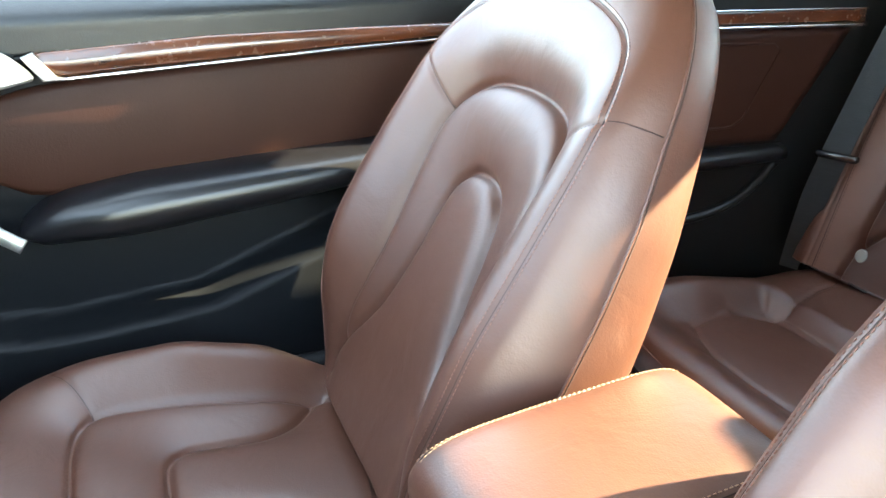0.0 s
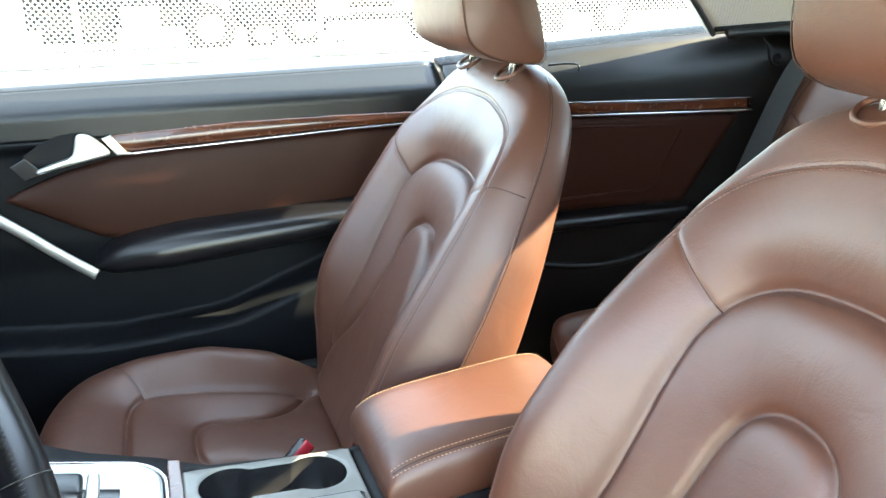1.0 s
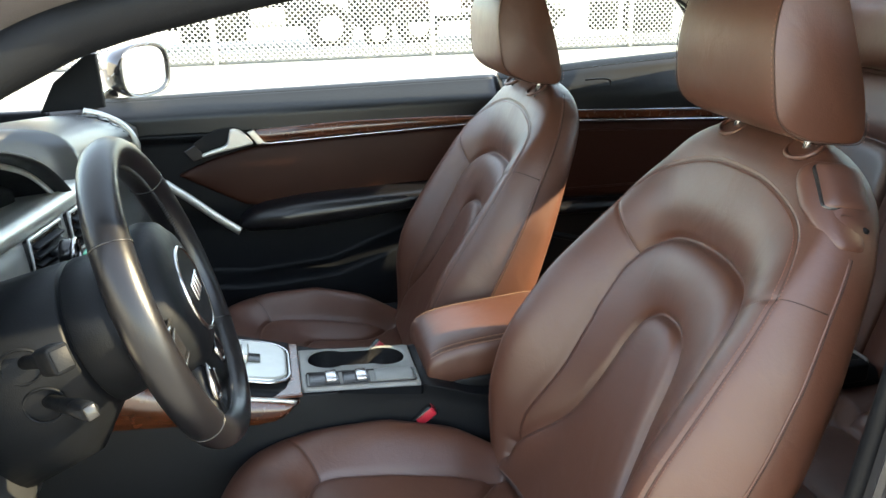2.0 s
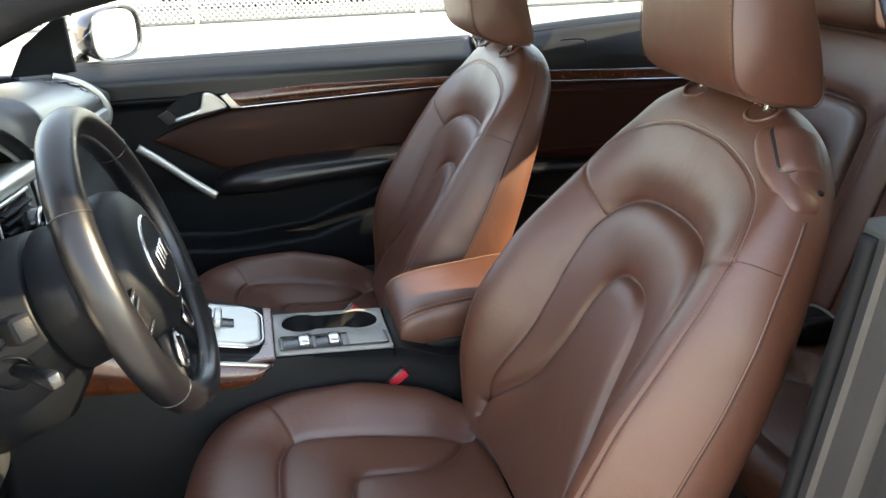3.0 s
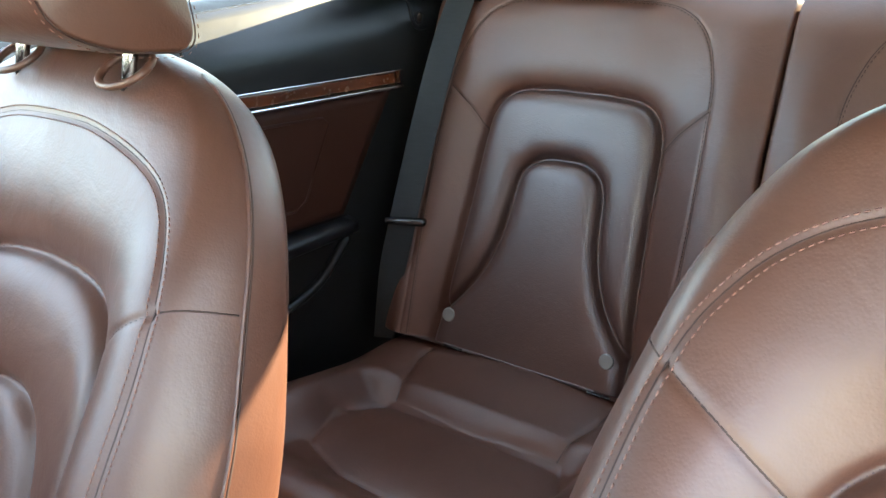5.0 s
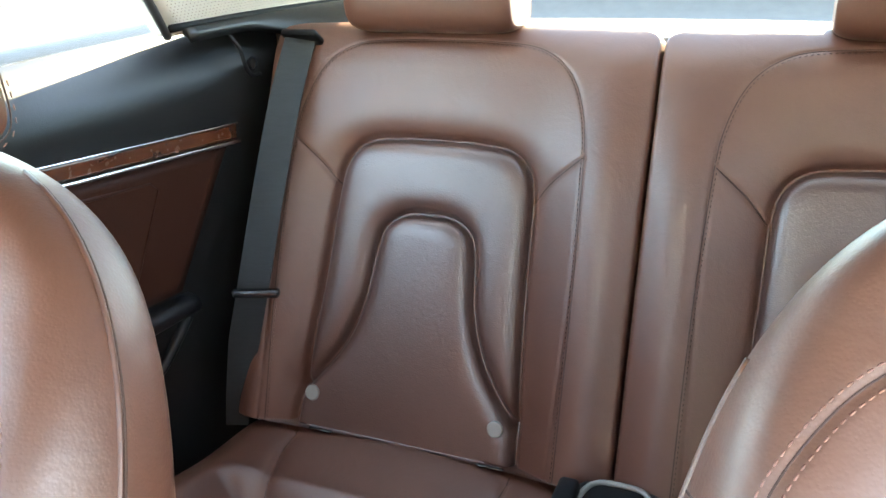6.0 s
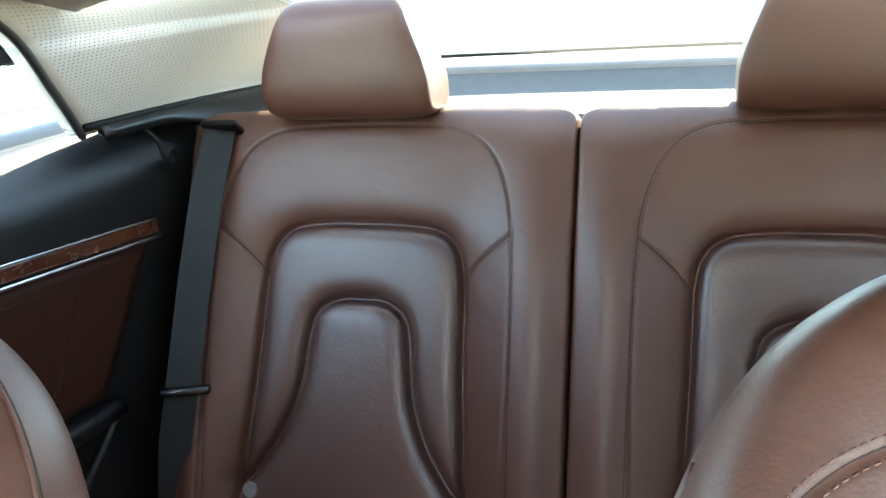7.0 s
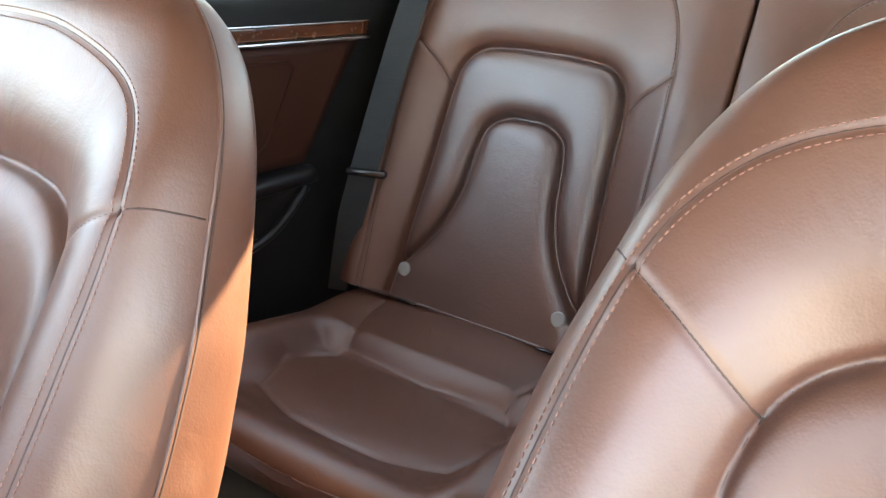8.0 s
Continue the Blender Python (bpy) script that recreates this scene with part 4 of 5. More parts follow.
for k, (x0, x1) in enumerate(((-0.238, -0.186), (-0.180, -0.134))):
    y0 = -0.087
    part("switch_well", box((x1 - x0, 0.042, 0.004), ((x0 + x1) / 2, y0, zp + 0.006 - ((x0 + x1) / 2 + 0.148) * 0.059), 0.001), GLOSS_BLACK, con)
    part("toggle_switch", box((0.020, 0.036, 0.010), (x1 - 0.014, y0, zp + 0.010 - (x1 - 0.014 + 0.148) * 0.059), 0.003), CHROME, con, "chrome parking switch")
rim = [(-0.242, -0.111), (-0.053, -0.111), (-0.053, -0.063), (-0.242, -0.063)]
part("switch_frame", tube("switch_frame", [(x, y, zp + 0.0062 - (x + 0.148) * 0.059) for x, y in even(rim + rim[:1], 0.01)[:-1]], 0.0016, 6, closed=True), GLOSS_BLACK, con)
part("blank_cover", box((0.066, 0.044, 0.004), (-0.090, -0.087, zp + 0.004), 0.001, Matrix.Rotation(radians(3.4), 3, "Y")), GREY_TRIM, con)


def shift_outline(w, l, r=0.04):
    pts = []
    for cx, cy, a0 in ((l - r, w - r, 0), (-l, w, 90), (-l, -w, 180), (l - r, -w + r, 270)):
        if cx < 0:
            pts.append((cx, cy))
        else:
            pts += [(cx + r * math.cos(radians(a0 + a)), cy + r * math.sin(radians(a0 + a))) for a in range(0, 91, 10)]
    return pts


sm = Matrix.Translation((-0.345, -0.025, console_z(-0.345) + 0.002)) @ Matrix.Rotation(radians(13), 4, "Y")
part("shift_panel", plate("shift_panel", shift_outline(0.075, 0.072), 0.010, sm, 0.005), ALUMINIUM, con, "brushed silver gear selector panel")
part("panel_rim", tube("panel_rim", [tuple(sm @ Vector((a * 1.06, b * 1.06, 0.005))) for a, b in shift_outline(0.075, 0.072)], 0.003, 8, closed=True), CHROME, con)
part("selector_slot", box((0.10, 0.030, 0.004), tuple(sm @ Vector((-0.025, 0.0, 0.011))), 0.001, sm.to_3x3()), GLOSS_BLACK, con)
part("gear_selector", box((0.040, 0.046, 0.022), tuple(sm @ Vector((-0.034, 0.0, 0.020))), 0.007, sm.to_3x3(), 3), BLACK_LEATHER, con, "low black gear selector")
part("selector_bar", box((0.014, 0.052, 0.018), tuple(sm @ Vector((-0.004, 0.0, 0.019))), 0.004, sm.to_3x3(), 3), ALUMINIUM, con, "silver selector bar")
part("wood_surround", plate("wood_surround", [(-0.268, 0.068), (-0.252, 0.062), (-0.252, -0.135), (-0.300, -0.135), (-0.280, -0.110), (-0.268, -0.07)], 0.006, Matrix.Translation((0, 0, console_z(-0.26))), 0.002), WOOD, con, "dark walnut console trim")
rings = []
for x in np.linspace(-0.60, -0.258, 26):
    zt = console_z(x) - 0.006
    zb = np.interp(x, [-0.60, -0.45, -0.33, -0.29, -0.262, -0.258], [0.60, 0.585, 0.566, 0.570, 0.592, 0.602]) - 0.15
    w = np.interp(x, [-0.7, -0.3, 0.3], [0.15, 0.128, 0.110]) + 0.012
    rings.append([(x, -w + 0.008, zb), (x, -w - 0.006, zb + 0.004), (x, -w - 0.008, (zt + zb) / 2), (x, -w - 0.002, zt - 0.004), (x, -w + 0.010, zt)])
part("wood_side", lofted("wood_side", rings), WOOD, con, "glossy walnut strip along the console side")
part("silver_edge", tube("silver_edge", [(x, -np.interp(x, [-0.7, -0.3, 0.3], [0.15, 0.128, 0.110]) - 0.010, console_z(x) - 0.008) for x in np.linspace(-0.60, -0.258, 26)], 0.004, 8), ALUMINIUM, con)

for at, turn, grp in (((-0.045, -0.128, 0.536), 48, "front buckles"), ((-0.102, 0.104, 0.560), 48, "front buckles")):
    bk = thing("belt_buckle", "black seat belt buckle with bright red button", "buckle", at, grp)
    bk.rotation_euler = (radians(10 if at[1] < 0 else -10), radians(turn), 0)
    part("buckle_body", box((0.024, 0.016, 0.080), (0, 0, -0.018), 0.005), GLOSS_BLACK, bk)
    part("button", box((0.016, 0.0185, 0.036), (0.0, -0.0005, 0.004), 0.002), RED, bk)
    part("stalk", box((0.02, 0.012, 0.14), (0, 0, -0.11), 0.004), BLACK, bk)

def lid_point(v, t, grow=0.0):
    k = (1 - abs(v) ** 7) ** (1 / 2.5)
    lift = 0.012 * v - 0.008 * max(0.0, -v) ** 3
    c, e = math.cos(t), math.sin(t)
    return (v * (0.142 + grow), (0.098 + grow) * (0.90 + 0.10 * k) * math.copysign(abs(c) ** 0.42, c), 0.048 + lift + (0.044 + grow) * (0.25 + 0.75 * k) * math.copysign(abs(e) ** 0.55, e))


arm = part("armrest_lid", lofted("armrest_lid", [[lid_point(v, t) for t in np.linspace(0, 2 * math.pi, 60, endpoint=False)] for v in np.sin(np.linspace(-math.pi / 2, math.pi / 2, 60))]), LEATHER, con, "brown leather armrest lid with stitched edge")
arm.location = (0.112, 0.004, 0.417)
for e in (0.62, 0.86):
    for t0 in (e, math.pi - e):
        verts, faces = [], []
        line = np.array([lid_point(v, t0, 0.0006) for v in np.linspace(-0.93, 0.97, 240)])
        for q, d in zip(even(line, 0.0052)[:-1], np.diff(even(line, 0.0052), axis=0)):
            d = d / np.linalg.norm(d)
            w = np.cross(d, (0, math.cos(t0), math.sin(t0)))
            o = np.array((0, math.cos(t0), math.sin(t0)))
            k = len(verts)
            for m, g in ((-0.0019, 0.4), (-0.001, 1.0), (0.001, 1.0), (0.0019, 0.4)):
                verts += [q + d * m + w * 0.0006 * x * g + o * 0.0006 * y * g for x, y in ((-1, -0.5), (0, 1), (1, -0.5))]
            faces += [(k + 3 * r + j, k + 3 * r + (j + 1) % 3, k + 3 * r + 3 + (j + 1) % 3, k + 3 * r + 3 + j) for r in range(3) for j in range(3)]
        tagged(part("lid_stitching", mesh_of("lid_stitching", verts, faces), LID_THREAD, arm), kind="stuff")
for t0 in (0.74, math.pi - 0.74):
    part("seam", tube("seam", [lid_point(v, t0, 0.0002) for v in np.linspace(-0.93, 0.97, 60)], 0.0007, 6), SEAM, arm)
part("lid_base", box((0.27, 0.185, 0.03), (0.005, 0, -0.002), 0.008), BLACK, arm)

# ---- steering wheel ----
wheel = thing("steering_wheel", "black leather three spoke steering wheel with silver accents", "steering wheel", (-0.402, -0.384, 0.908))
wheel.rotation_euler = (0, radians(90 - 18), 0)
ring = [(0.184 * math.cos(t), 0.184 * math.sin(t), 0) for t in np.linspace(0, 2 * math.pi, 96, endpoint=False)]
part("rim", tube("rim", ring, 0.0192, 24, closed=True, flat=1.18, up=(0, 0, 1)), BLACK_LEATHER, wheel)
rings = []
for r, z in ((0.084, -0.052), (0.094, -0.030), (0.094, -0.006), (0.088, 0.010), (0.074, 0.020), (0.05, 0.025), (0.02, 0.027)):
    rings.append([(r * math.cos(t) * (1.0 if math.cos(t) < 0 else 1.06), r * math.sin(t) * 1.14, z) for t in np.linspace(0, 2 * math.pi, 48, endpoint=False)])
part("hub", lofted("hub", rings), BLACK, wheel)
arc = [(0.005 + 0.053 * math.cos(t), 0.053 * math.sin(t), 0.0255) for t in np.linspace(0, 2 * math.pi, 48, endpoint=False)]
part("badge_ring", tube("badge_ring", arc, 0.0035, 8, closed=True), CHROME, wheel, "chrome ring")
part("badge_disc", plate("badge_disc", [(0.005 + 0.051 * math.cos(t), 0.051 * math.sin(t)) for t in np.linspace(0, 2 * math.pi, 48, endpoint=False)], 0.003, Matrix.Translation((0, 0, 0.0250)), 0.001), BLACK, wheel)
for k in range(4):
    part("badge_bar", box((0.024, 0.009, 0.004), (0.003, -0.0225 + 0.015 * k, 0.0295), 0.0015), CHROME, wheel, "plain chrome badge bar")
for a, w in ((78, 0.030), (-78, 0.030), (24, 0.020), (-24, 0.020)):
    d = Matrix.Rotation(radians(a), 3, "Z")
    rr = [[tuple(d @ Vector((x, k * ww, z + dz))) for k, dz in ((-1, -0.007), (-0.8, 0.004), (0.8, 0.004), (1, -0.007), (0.8, -0.012), (-0.8, -0.012))] for x, ww, z in ((0.070, w * 1.3, -0.004), (0.10, w * 1.05, -0.002), (0.14, w, 0.0), (0.180, w * 1.35, 0.0))]
    part("spoke", lofted("spoke", rr), BLACK, wheel)
    top = 1 if a > 0 else -1
    loop = [(0.100, 0.80), (0.128, 0.88), (0.142, 0.80), (0.145, 0.45), (0.143, -0.35), (0.134, -0.60), (0.106, -0.72)]
    part("spoke_inlay", tube("spoke_inlay", [tuple(d @ Vector((x, top * w * k, 0.0055 + 0.06 * (0.145 - x)))) for x, k in loop], 0.0030, 8), CHROME, wheel, "chrome spoke frame")
    part("spoke_switch", plate("spoke_switch", [tuple((d @ Vector((x, top * w * k, 0))).xy) for x, k in ((0.104, 0.55), (0.136, 0.62), (0.138, -0.30), (0.108, -0.50))], 0.005, Matrix.Translation((0, 0, 0.0050)), 0.0015), GLOSS_BLACK, wheel)
for a in (52, -52, 128, -128):
    c = Vector((0.184 * math.cos(radians(a)), 0.184 * math.sin(radians(a)), 0))
    e = c.normalized()
    ringp = [tuple(c + 0.0194 * math.cos(t) * e + 0.0228 * math.sin(t) * Vector((0, 0, 1))) for t in np.linspace(0, 2 * math.pi, 24, endpoint=False)]
    part("rim_seam", tube("rim_seam", ringp, 0.0009, 5, closed=True), GLOSS_BLACK, wheel)
verts, faces = [], []
for a in np.arange(0, 2 * math.pi, 0.026):
    c = Vector((0.1654 * math.cos(a), 0.1654 * math.sin(a), 0.003))
    e, t = Vector((math.cos(a), math.sin(a), 0)), Vector((-math.sin(a), math.cos(a), 0))
    k = len(verts)
    for q in ((-0.0010, -0.004), (0.0001, -0.004), (0.0012, 0.004), (0.0001, 0.004)):
        verts += [c + t * q[0] + Vector((0, 0, q[1])) - e * 0.0012, c + t * q[0] + Vector((0, 0, q[1])) + e * 0.0016]
    faces += [(k, k + 2, k + 4, k + 6), (k, k + 1, k + 3, k + 2), (k + 2, k + 3, k + 5, k + 4), (k + 4, k + 5, k + 7, k + 6), (k + 6, k + 7, k + 1, k)]
tagged(part("rim_stitching", mesh_of("rim_stitching", verts, faces), SLATE, wheel), kind="stuff")

col = thing("steering_column", "black plastic steering column shroud with two stalks", "steering column", (-0.402, -0.384, 0.908))
col.rotation_euler = (0, radians(90 - 18), 0)
rings = []
for z, r in ((-0.040, 0.050), (-0.043, 0.084), (-0.047, 0.093), (-0.060, 0.098), (-0.096, 0.102), (-0.0985, 0.100), (-0.0985, 0.092), (-0.1035, 0.092), (-0.1035, 0.101), (-0.107, 0.103), (-0.16, 0.107), (-0.28, 0.116)):
    rings.append([(r * (0.80 if math.cos(t) < 0 else 1.0 + 0.45 * smoothstep(-0.105, -0.16, z)) * math.cos(t), r * 1.03 * math.sin(t), z) for t in np.linspace(0, 2 * math.pi, 40, endpoint=False)])
part("shroud", lofted("shroud", rings), BLACK, col)
for root, tip, w, h in (((-0.019, -0.098, -0.155), (-0.039, -0.190, -0.082), 0.030, 0.024), ((0.033, -0.098, -0.155), (0.020, -0.205, -0.078), 0.020, 0.016)):
    root, tip = Vector(root), Vector(tip)
    way = (tip - root).normalized()
    turn = way.to_track_quat("Y", "X").to_matrix()
    st = part("stalk", tube("stalk", [tuple(root), tuple(root + way * 0.02), tuple(root.lerp(tip, 0.6)), tuple(tip)], 0.010, 12, radii=[0.008, 0.008, 0.009, 0.010]), BLACK, col, "black control stalk")
    part("stalk_grip", box((h, 0.046, w), tuple(tip - way * 0.018), 0.005, turn, 3), BLACK, st)
    part("stalk_cap", box((h * 0.78, 0.004, w * 0.78), tuple(tip + way * 0.005), 0.0015, turn), BLACK if w > 0.025 else GLOSS_BLACK, st)
    loop = [(root.x + 0.021 * math.cos(t), -0.108 - 0.010 * math.cos(t) ** 2 * 0.2, root.z + 0.023 * math.sin(t)) for t in np.linspace(0, 2 * math.pi, 28, endpoint=False)]
    part("stalk_socket", tube("stalk_socket", loop, 0.0018, 8, closed=True), BLACK, col)

# ---- dashboard ----
dash = thing("dashboard", "black soft dashboard with silver trim and vents", "dashboard", (0, 0, 0))
rings = []
for y in np.linspace(-0.74, 0.76, 60):
    z = np.interp(y, [-0.74, -0.2, 0.1, 0.5, 0.76], [0.0, 0.03, 0.03, -0.02, -0.05])
    k = smoothstep(0.10, 0.03, y)
    full = np.array([(-1.12, 0.92), (-0.85, 1.0 + z), (-0.68, 1.01 + z), (-0.60, 0.975 + z), (-0.585, 0.90), (-0.60, 0.80), (-0.57, 0.72), (-0.60, 0.62), (-0.80, 0.50), (-1.12, 0.5)])
    cut = np.array([(-1.12, 0.92), (-0.90, 1.0 + z), (-0.76, 1.02 + z), (-0.745, 0.99), (-0.735, 0.93), (-0.68, 0.86), (-0.60, 0.72), (-0.62, 0.62), (-0.80, 0.50), (-1.12, 0.5)])
    prof = spline(full + (cut - full) * k, 48)
    rings.append([(a, y, b) for a, b in prof])
part("dash_pad", lofted("dash_pad", rings), DASH, dash)

# ---- outside ----
gv = [(-400, -400, 0), (400, -400, 0), (400, 400, 0), (-400, 400, 0)]
ground = part("ground", mesh_of("ground", gv, [(0, 1, 2, 3)], False), CONCRETE)
tagged(ground, "pale sunlit concrete yard", "ground", kind="structure")

# instrument hood, trim and vents of the dashboard
lip = spline([(-0.595, -0.615, 0.95), (-0.60, -0.56, 1.02), (-0.605, -0.46, 1.075), (-0.605, -0.38, 1.086), (-0.605, -0.26, 1.074), (-0.598, -0.12, 1.033), (-0.590, -0.04, 0.990), (-0.586, 0.022, 0.946)], 60)
rings = []
for dx, dz, k in ((-0.13, -0.035, 0.985), (-0.04, -0.016, 0.965), (-0.006, -0.010, 0.97), (0.0, -0.004, 0.99), (-0.004, 0.0, 1.0), (-0.03, 0.004, 1.01), (-0.09, 0.002, 1.02), (-0.17, -0.01, 1.02)):
    rings.append([(p[0] + dx, -0.30 + (p[1] + 0.30) * k, p[2] + dz) for p in lip])
part("instrument_hood", lofted("instrument_hood", rings, wrap=False), BLACK, dash)
part("hood_trim", tube("hood_trim", [(p[0] - 0.022, -0.30 + (p[1] + 0.30) * 0.965, p[2] - 0.017) for p in lip[2:-2]], 0.0042, 8), ALUMINIUM, dash, "silver arc under the hood")
part("dial_panel", plate("dial_panel", [(0.15 * math.cos(t), 0.10 * math.sin(t)) for t in np.linspace(0, math.pi, 24)], 0.004, frame_matrix((-0.70, -0.42, 0.945), (0, 1, 0), (-0.2, 0, 1))), GLOSS_BLACK, dash)
part("display", box((0.010, 0.165, 0.085), (-0.690, -0.13, 0.985), 0.004, Matrix.Rotation(radians(-22), 3, "Z")), GLOSS_BLACK, dash, "dark display screen")
part("display_edge", box((0.006, 0.004, 0.085), (-0.655, -0.205, 0.985), 0.001), ALUMINIUM, dash)


def stack(y, out=0.0):
    # the centre of the dashboard is turned towards the driver
    return -0.587 + 0.20 * min(y, 0.05) + out


cols = (-0.36, -0.28, -0.22, -0.15, -0.08, 0.0, 0.035, 0.06)
part("silver_trim", lofted("silver_trim", [[(stack(y, -0.11), y, 0.953), (stack(y, -0.012), y, 0.957), (stack(y, -0.002), y, 0.952), (stack(y, 0.004), y, 0.931), (stack(y, -0.004), y, 0.926), (stack(y, -0.11), y, 0.926)] for y in cols]), ALUMINIUM, dash, "brushed silver strip below the display")
part("stack_panel", lofted("stack_panel", [[(stack(y, -0.10), y, 0.929), (stack(y, -0.004), y, 0.929), (stack(y, 0.0), y, 0.90), (stack(y, 0.004), y, 0.84), (stack(y, -0.01), y, 0.72), (stack(y, -0.10), y, 0.70)] for y in cols]), GREY_TRIM, dash, "grey panel round the centre vents")
part("side_strip", lofted("side_strip", [[(-0.584, y, z0 + 0.026), (-0.576, y, z0 + 0.022), (-0.575, y, z0), (-0.584, y, z0 - 0.004), (-0.604, y, z0), (-0.604, y, z0 + 0.026)] for y, z0 in ((0.075, 0.925), (0.15, 0.92), (0.45, 0.895), (0.70, 0.87))]), ALUMINIUM, dash, "silver strip across the dashboard")
turn = Matrix.Rotation(-math.atan(0.20), 3, "Z")
for y0, y1 in ((-0.172, -0.072), (-0.038, 0.050)):
    ym = (y0 + y1) / 2
    w = (y1 - y0) * 1.02
    vent = part("air_vent", box((0.012, w, 0.064), (stack(ym, 0.0), ym, 0.892), 0.003, turn), GLOSS_BLACK, dash, "black air vent with slats")
    for k in range(4):
        part("slat", box((0.016, w - 0.014, 0.0045), (stack(ym, 0.008), ym, 0.872 + 0.0135 * k), 0.001, turn @ Matrix.Rotation(radians(22), 3, "Y")), BLACK, vent)
    part("vent_frame", tube("vent_frame", [(stack(y, 0.007), y, z) for y, z in ((y0, 0.859), (y1, 0.859), (y1, 0.926), (y0, 0.926))], 0.0034, 6, closed=True), ALUMINIUM, vent)
    part("vent_tab", box((0.012, 0.022, 0.010), (stack(ym, 0.016), ym, 0.890), 0.003, turn), BLACK, vent)
# side window vent at the end of the dashboard
for k in range(5):
    part("defroster_slot", box((0.009, 0.034, 0.007), (-0.668 + 0.019 * k, 0.575 + 0.010 * k, 0.979 - 0.0032 * k * k), 0.001, Matrix.Rotation(radians(8 + 14 * k), 3, "Y") @ Matrix.Rotation(radians(-25), 3, "Z")), GLOSS_BLACK, dash)
part("dash_rim", tube("dash_rim", spline([(-0.678, 0.632, 0.983), (-0.632, 0.640, 0.966), (-0.594, 0.650, 0.935), (-0.576, 0.657, 0.893), (-0.585, 0.66, 0.86)], 24), 0.0085, 10), ALUMINIUM, dash, "silver rim at the end of the dashboard")
part("knee_panel", lofted("knee_panel", [[(-0.625, y, 0.70), (-0.615, y, 0.69), (-0.64, y, 0.60), (-0.72, y, 0.45), (-0.75, y, 0.45), (-0.62, y, 0.70)] for y in (-0.72, -0.4, -0.17)]), BLACK, dash)
part("knee_wood", lofted("knee_wood", [[(-0.556, y, z), (-0.548, y, z - 0.004), (-0.546, y, z - 0.030), (-0.556, y, z - 0.036)] for y, z in ((-0.34, 0.716), (-0.30, 0.706), (-0.24, 0.688), (-0.17, 0.655))]), WOOD, dash, "walnut strip under the column")
key = thing("key_fob", "black key fob with chrome ring and coloured tags", "key", (-0.548, -0.245, 0.925))
part("fob", cylinder(0.020, 0.018, (0, 0, 0), "X", 24, bevel=0.004), GLOSS_BLACK, key)
part("key_ring", tube("key_ring", [(0.011, 0.019 * math.cos(t), 0.019 * math.sin(t)) for t in np.linspace(0, 2 * math.pi, 28, endpoint=False)], 0.003, 8, closed=True), CHROME, key)
part("red_tag", box((0.006, 0.020, 0.012), (0.012, 0.024, -0.024), 0.002), RED, key)
part("green_tag", box((0.006, 0.022, 0.010), (0.012, 0.044, -0.018), 0.002), material("green_plastic", (0.03, 0.30, 0.16), 0.4), key)

# ---- lever housing on the driver seat's shoulder ----
def seat_axes(v):
    return v[0] * np.array((0, 1, 0)) + v[1] * np.array(BACK_T) + v[2] * np.array(BACK_N)


H_MID = np.array((0, 0, SEAT_Z)) + seat_axes((-0.178, 0.632, -0.030))
H_DOWN = seat_axes((-0.082, -0.0765, -0.011))
H_DOWN /= np.linalg.norm(H_DOWN)
H_OUT = np.cross(seat_axes((-0.016, 0.0045, -0.067)), H_DOWN)
H_OUT /= np.linalg.norm(H_OUT) * (1 if H_OUT[2] > 0 else -1)
H_REAR = np.cross(H_OUT, H_DOWN)
H_REAR *= 1 if H_REAR[0] > 0 else -1


def cushion_block(name, mid, a, b, c, power=0.55, taper=0.0, rows=26, cols=56):
    """A rounded pillow, a down, b to the rear, c outwards."""
    rings = []
    for v in np.linspace(-math.pi / 2 + 0.10, math.pi / 2 - 0.10, rows):
        cv, sv = abs(math.cos(v)) ** 0.5, math.copysign(abs(math.sin(v)) ** 0.8, math.sin(v))
        ring = []
        for t in np.linspace(0, 2 * math.pi, cols, endpoint=False):
            x, y = math.copysign(abs(math.cos(t)) ** power, math.cos(t)) * cv, math.copysign(abs(math.sin(t)) ** power, math.sin(t)) * cv
            y *= 1 - taper * max(0.0, x)
            bend = -0.010 * (y * b / 0.036) ** 2
            ring.append(tuple(mid + H_DOWN * a * x + H_REAR * b * y + H_OUT * (c * sv + bend)))
        rings.append(ring)
    return lofted(name, rings)


lv = part("lever_housing", cushion_block("lever_housing", H_MID - H_REAR * 0.009 + H_OUT * -0.002, 0.064, 0.043, 0.0105, 0.48, 0.42), LEATHER, driver_seat, "moulded leather housing on the shoulder")
part("lever_groove", cushion_block("lever_groove", H_MID - H_DOWN * 0.0210 - H_REAR * 0.0050 + H_OUT * 0.0070, 0.0350, 0.0340, 0.0090, 0.28), GLOSS_BLACK, lv)
part("release_lever", cushion_block("release_lever", H_MID - H_DOWN * 0.0215 - H_REAR * 0.0045 + H_OUT * 0.0088, 0.0338, 0.0328, 0.0095, 0.24), LEATHER, lv, "brown plastic seat release lever")
for k in range(5):
    part("mark_bar", box((0.0022, 0.0022, 0.0006), tuple(H_MID + H_DOWN * 0.022 + H_REAR * (-0.020 + 0.0042 * k) + H_OUT * 0.0108), 0.0002), LEATHER, lv)
part("side_button", box((0.010, 0.006, 0.022), tuple(H_MID + H_DOWN * 0.040 + H_REAR * 0.010 + H_OUT * 0.001), 0.0025, Matrix.Rotation(REC, 3, "Y")), BLACK, driver_seat, "small dark side button")

# ---- small fittings of the rear side panel ----
wr = bpy.data.objects["wall_right"]
